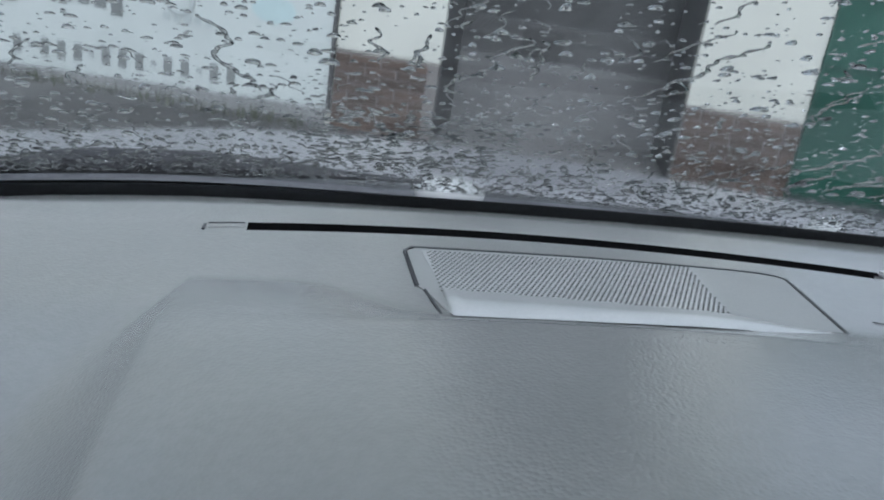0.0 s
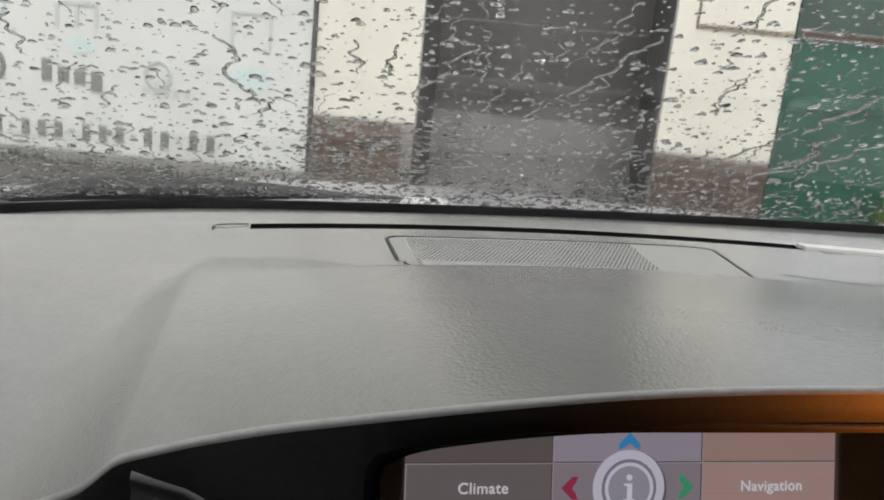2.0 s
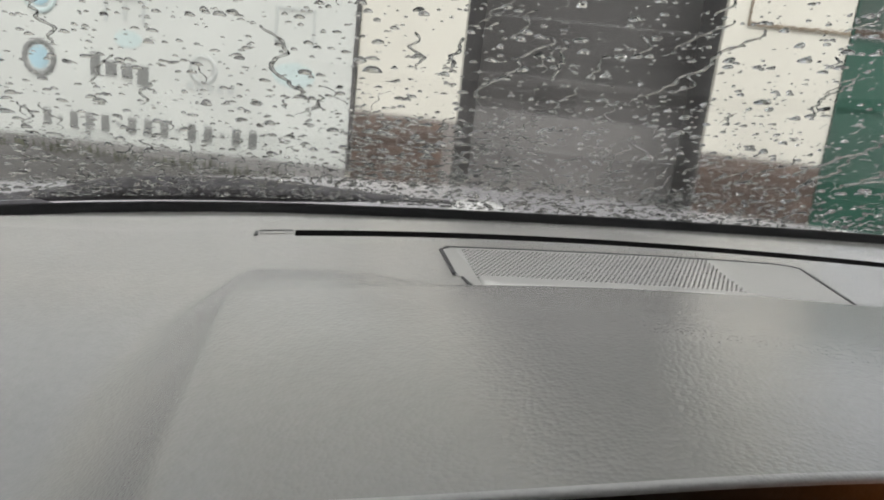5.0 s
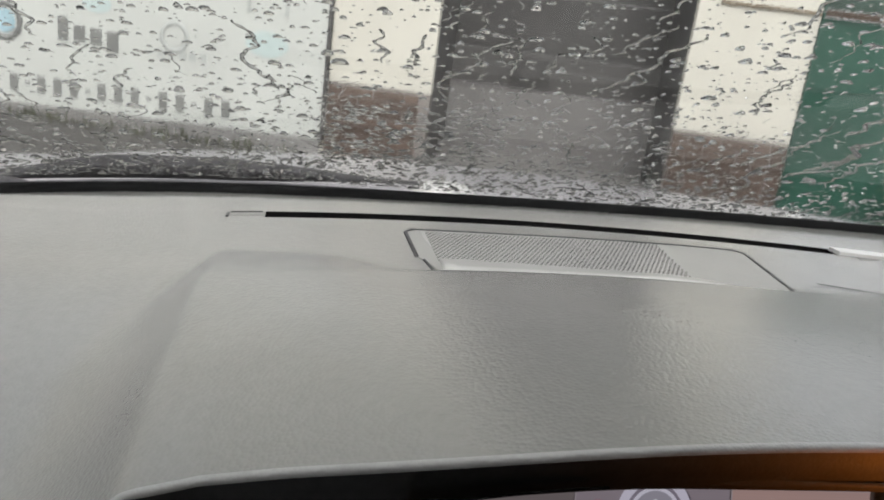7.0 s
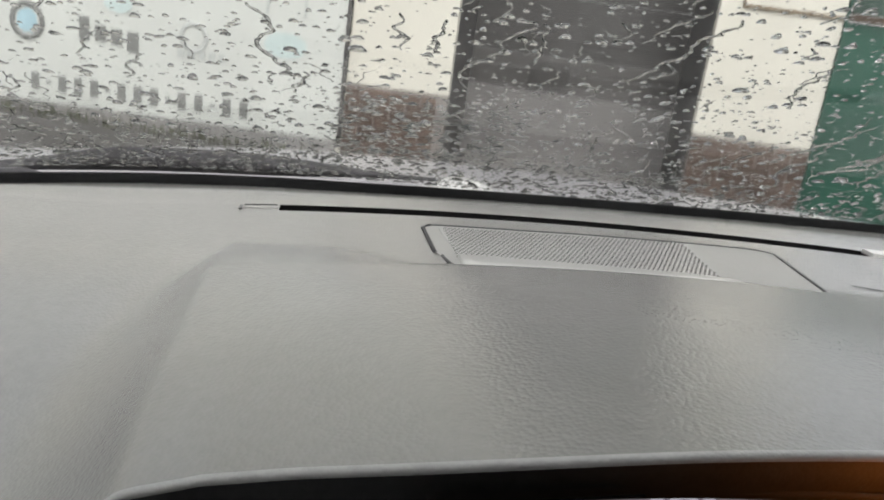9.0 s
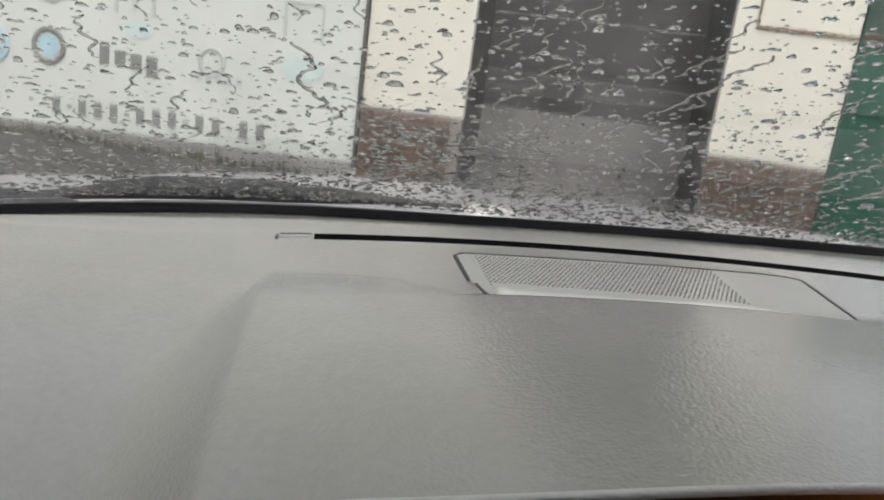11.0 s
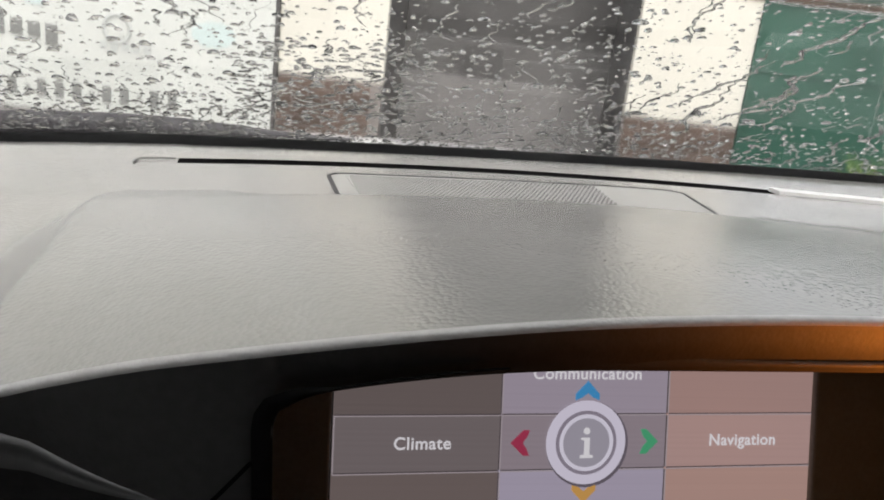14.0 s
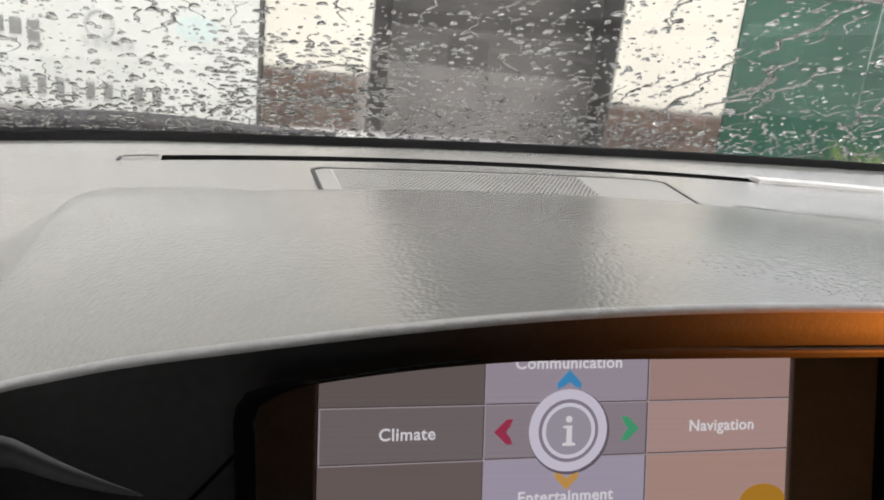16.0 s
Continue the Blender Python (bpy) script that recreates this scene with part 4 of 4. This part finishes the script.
    ob = tagged(new("rain_trails", mesh_of("rain_trails", verts, faces, WATER, True)), "clear winding trails of rainwater on the windscreen", "rainwater", kind="stuff")
    ob.matrix_world = CAR


rain()


def sheet(name, us, rows_of, mat):
    """A smooth skin over rows_of(u), a list of (v, z)."""
    verts, faces = [], []
    n = None
    for u in us:
        line = rows_of(u)
        n = len(line)
        verts += [(u, v, z) for v, z in line]
    for i in range(len(us) - 1):
        for j in range(n - 1):
            faces.append((i * n + j, (i + 1) * n + j, (i + 1) * n + j + 1, i * n + j + 1))
    return mesh_of(name, verts, faces, mat, True)


def car_body():
    c = thing("car_body", "grey car shell with a wet bonnet, cowl, roof and door panels", "car", CAR)
    us = list(np.linspace(-0.62, 1.0, 41))

    def cowl(u):
        p = glass_point(u, FOOT)
        z = p.z
        return [(p.y + 0.012, z - 0.008), (p.y + 0.03, z - 0.014), (p.y + 0.07, z - 0.03), (p.y + 0.12, z - 0.042), (p.y + 0.17, z - 0.046), (p.y + 0.183, z - 0.0415)]

    part("cowl", sheet("cowl", us, cowl, COWL), c, "wet black plastic cowl")

    def bonnet(u):
        p = glass_point(u, FOOT)
        bow = -0.04 * ((u - 0.2) / 0.8) ** 2
        fall = -3.0 * max(0.0, abs(u - 0.2) - 0.62) ** 2
        line = [(p.y + 0.185, p.z - 0.075), (p.y + 0.19, p.z - 0.0405)]
        for k in range(1, 17):
            t = k / 16
            line.append((p.y + 0.19 + 1.05 * t, p.z - 0.0405 - 0.067 * t - 0.12 * t * t + bow * t + fall))
        line.append((p.y + 1.26, p.z - 0.45))
        line.append((p.y + 1.25, 0.3))
        return line

    part("bonnet", sheet("bonnet", us, bonnet, PAINT), c, "wet grey bonnet")
    # front wings closing the sides below the bonnet
    for u0, inner in ((-0.618, 0.03), (0.998, -0.03)):
        edge = [(v, z - 0.004) for v, z in bonnet(u0)[1:]]
        outline = edge + [(edge[0][0] - 0.2, 0.3), (edge[0][0] - 0.2, edge[0][1])]
        bm = bmesh.new()
        sides = [[bm.verts.new((u0 + du, v, z)) for v, z in outline] for du in (0.0, inner)]
        bm.faces.new(sides[0])
        bm.faces.new(sides[1][::-1])
        n = len(outline)
        for k in range(n):
            bm.faces.new((sides[0][k], sides[1][k], sides[1][(k + 1) % n], sides[0][(k + 1) % n]))
        part("front_wing", bm_mesh("front_wing", bm, PAINT), c)
    # wheels carrying the shell
    for u0, v0 in ((-0.54, 0.72), (0.92, 0.72), (-0.54, -2.35), (0.92, -2.35)):
        verts, faces, prof, n = [], [], ((-0.09, 0.2), (-0.095, 0.28), (-0.07, 0.31), (0.07, 0.31), (0.095, 0.28), (0.09, 0.2)), 32
        for i in range(n):
            a = 2 * math.pi * i / n
            verts += [(u0 + x, v0 + r * math.cos(a), 0.31 + r * math.sin(a)) for x, r in prof]
        for i in range(n):
            j = (i + 1) % n
            for k in range(6):
                faces.append((6 * i + k, 6 * i + (k + 1) % 6, 6 * j + (k + 1) % 6, 6 * j + k))
        w = part("wheel", mesh_of("wheel", verts, faces, BLACK, True), c, "black rubber tyre")
        rim = annulus("rim", 0.04, 0.198, 0.12, TRIM, 24)
        ob = part("rim", rim, w)
        ob.matrix_local = pose(u0, v0, 0.31, 0, 0, 90)
    # two pale humps on the cowl, added where whitish patches stand
    for u0, half in ((0.165, 0.034), (0.535, 0.022)):
        p = glass_point(u0, FOOT)
        bm = bmesh.new()
        bmesh.ops.create_uvsphere(bm, u_segments=16, v_segments=10, radius=1.0)
        for q in bm.verts:
            q.co = Vector((u0 + q.co.x * half, p.y + 0.075 + q.co.y * 0.018, p.z - 0.018 + q.co.z * (0.014 if q.co.z > 0 else 0.022)))
        part("pale_hump", bm_mesh("pale_hump", bm, INSERT, True), c, "pale hump on the cowl, added for a whitish patch")
    # cabin shell: roof, doors below the windows, rear wall and floor
    top = glass_point(0.2, GLASS_TOP)
    part("roof", box("roof", (-0.52, -3.0, top.z + 0.0), (0.92, top.y - 0.01, top.z + 0.04), HEADLINER, 0.01), c, "pale headliner")
    part("roof_skin", box("roof_skin", (-0.54, -3.0, top.z + 0.042), (0.94, top.y - 0.01, top.z + 0.06), PAINT, 0.006), c)
    # unseen windows, their dark tint added to hold side and rear light off the dashboard
    for x0 in (-0.634, 1.018):
        for v0, v1 in ((-2.2, -1.45), (-1.3, -0.1)):
            part("side_window", box("side_window", (x0, v0, 1.03), (x0 + 0.005, v1, top.z + 0.02), TINT), c, "unseen side window, tinted dark to dim the cabin")
    part("rear_window", box("rear_window", (-0.6, -2.99, 1.15), (0.99, -2.985, top.z + 0.02), TINT), c, "unseen rear window, tinted dark to dim the cabin")
    for x0, x1 in ((-0.66, -0.60), (0.99, 1.05)):
        part("door_panel", box("door_panel", (x0, -2.2, 0.25), (x1, 0.06, 1.03), CABIN, 0.02), c)
        part("rear_quarter", box("rear_quarter", (x0, -3.0, 0.25), (x1, -2.2, top.z + 0.02), CABIN, 0.02), c)
        part("pillar", box("pillar", (x0, -1.45, 1.03), (x1, -1.3, top.z + 0.02), CABIN, 0.02), c)
    for u0 in (-0.54, 0.94):
        a, b = glass_point(u0, -0.02), glass_point(u0, GLASS_TOP + 0.02)
        outline = [(a.y - 0.045, a.z - 0.02), (a.y + 0.03, a.z - 0.02), (b.y + 0.03, b.z), (b.y - 0.045, b.z)]
        bm = bmesh.new()
        sides = [[bm.verts.new((u0 + du, y, z)) for y, z in outline] for du in (-0.035, 0.035)]
        bm.faces.new(sides[0])
        bm.faces.new(sides[1][::-1])
        for k in range(4):
            bm.faces.new((sides[0][k], sides[1][k], sides[1][(k + 1) % 4], sides[0][(k + 1) % 4]))
        bmesh.ops.bevel(bm, geom=list(bm.edges), offset=0.01, segments=2, affect="EDGES")
        part("windscreen_pillar", bm_mesh("windscreen_pillar", bm, HEADLINER, True), c)
    part("rear_wall", box("rear_wall", (-0.6, -3.0, 0.25), (0.99, -2.94, 1.15), CABIN, 0.02), c)
    part("cabin_floor", box("cabin_floor", (-0.6, -2.94, 0.22), (0.99, 0.0, 0.28), CABIN), c)
    part("bulkhead", box("bulkhead", (-0.6, -0.1, 0.28), (0.99, -0.06, 0.98), CABIN), c)
    return c


car_body()


def wiper():
    w = thing("windscreen_wiper", "black wiper blade parked along the foot of the windscreen", "wiper", CAR)
    verts, faces = [], []
    n = 34
    for i in range(n + 1):
        t = i / n
        u = -0.215 + 0.345 * t
        p = glass_point(u, FOOT)
        top = 0.0125 - 0.0105 * step(0.45, 1.0, t) - 0.012 * (1 - step(0.0, 0.25, t))
        low = -0.0075 + 0.007 * step(0.5, 1.0, t)
        mid, h, wd = 0.5 * (top + low), 0.5 * (top - low), 0.007
        for k in range(8):
            a = 2 * math.pi * k / 8
            verts.append((u, p.y + 0.03 + wd * math.cos(a), p.z + mid + h * math.sin(a)))
    for i in range(n):
        for k in range(8):
            faces.append((8 * i + k, 8 * i + 8 + k, 8 * i + 8 + (k + 1) % 8, 8 * i + (k + 1) % 8))
    faces += [tuple(range(8)), tuple(range(8 * n + 7, 8 * n - 1, -1))]
    part("blade", mesh_of("blade", verts, faces, COWLDARK, True), w)
    # rounded pivot cap on the cowl, where the arm is carried
    p = glass_point(-0.235, FOOT)
    bm = bmesh.new()
    bmesh.ops.create_uvsphere(bm, u_segments=20, v_segments=12, radius=1.0)
    for q in bm.verts:
        q.co = Vector((-0.235 + q.co.x * 0.062, p.y + 0.032 + q.co.y * 0.022, p.z - 0.010 + q.co.z * 0.011))
    part("pivot_cap", bm_mesh("pivot_cap", bm, COWLDARK, True), w)
    return w


wiper()

# unseen amber lamp, added low down to throw orange light up at the display's hood
lamp = thing("added_amber_lamp", "small unseen amber lamp, added to tint the display hood", "lamp", CAR)
lamp_lo = (0.335, -0.435, 1.0)
part("lens", box("lens", lamp_lo, (0.365, -0.42, 1.015), glowing("amber_lens", (1.0, 0.32, 0.04), 6.0), 0.004), lamp)
part("housing", box("housing", (0.33, -0.44, 0.28), (0.37, -0.415, 0.999), BLACK, 0.006), lamp)
amber = new("amber_light", bpy.data.lights.new("amber_light", "SPOT"))
amber.data.energy, amber.data.color = 1.7, (1.0, 0.27, 0.03)
amber.data.shadow_soft_size, amber.data.spot_size, amber.data.spot_blend = 0.008, radians(62), 1.0
amber.matrix_world = CAR @ look((0.35, -0.428, 1.022), (0.262, -0.357, 1.096))

# ---------------------------------------------------------------- plants at the foot of the gate


def weeds(x0, x1, count, tall, mat, label):
    rng = random.Random(int(abs(x0) * 100))
    verts, faces = [], []
    for _ in range(count):
        x, y = rng.uniform(x0, x1), WALL - rng.uniform(0.04, 0.3)
        h, lean, turn = tall * rng.uniform(0.35, 1.0), tall * rng.uniform(0.1, 0.5), rng.uniform(0, 6.28)
        dx, dy, w = math.cos(turn), math.sin(turn), rng.uniform(0.006, 0.018)
        k = len(verts)
        for t in (0.0, 0.4, 0.75, 1.0):
            px, py, pz = x + dx * lean * t * t, y + dy * lean * t * t * 0.4, h * t * (1 - 0.2 * t)
            ww = w * (1 - t) + 0.001
            verts += [(px - dy * ww, py + dx * ww * 0.5, pz), (px + dy * ww, py - dx * ww * 0.5, pz)]
        for i in range(3):
            faces.append((k + 2 * i, k + 2 * i + 1, k + 2 * i + 3, k + 2 * i + 2))
    tagged(new("weeds", mesh_of("weeds", verts, faces, mat)), label, "weeds", kind="stuff")


weeds(2.95, 3.35, 260, 0.7, LEAF, "yellow-green weeds growing at the foot of the green gate")
weeds(-5.2, -1.7, 300, 0.13, DULLEAF, "low dull weeds along the foot of the wall under the banner")

# ---------------------------------------------------------------- plinth bricks
brick_mesh = box("brick", (-0.12, -0.008, -0.0325), (0.12, 0.008, 0.0325), BRICK, 0.004, 1)
half_mesh = box("brick", (-0.056, -0.008, -0.0325), (0.056, 0.008, 0.0325), BRICK, 0.004, 1)
rng = random.Random(3)
for x0, x1 in ((PIL_L + 0.01, GATE_L - 0.01), (GATE_R + 0.01, PIL_R - 0.01)):
    for course in range(8):
        z = 0.036 + 0.0757 * course
        x = x0
        first = course % 2 == 1
        while x < x1 - 0.1:
            short = first or x + 0.24 > x1
            me, w = (half_mesh, 0.112) if short else (brick_mesh, 0.24)
            b = part("brick", me, facade)
            b.location = (x + w / 2, WALL - 0.004 + rng.uniform(-0.002, 0.002), z)
            x += w + 0.011
            first = False
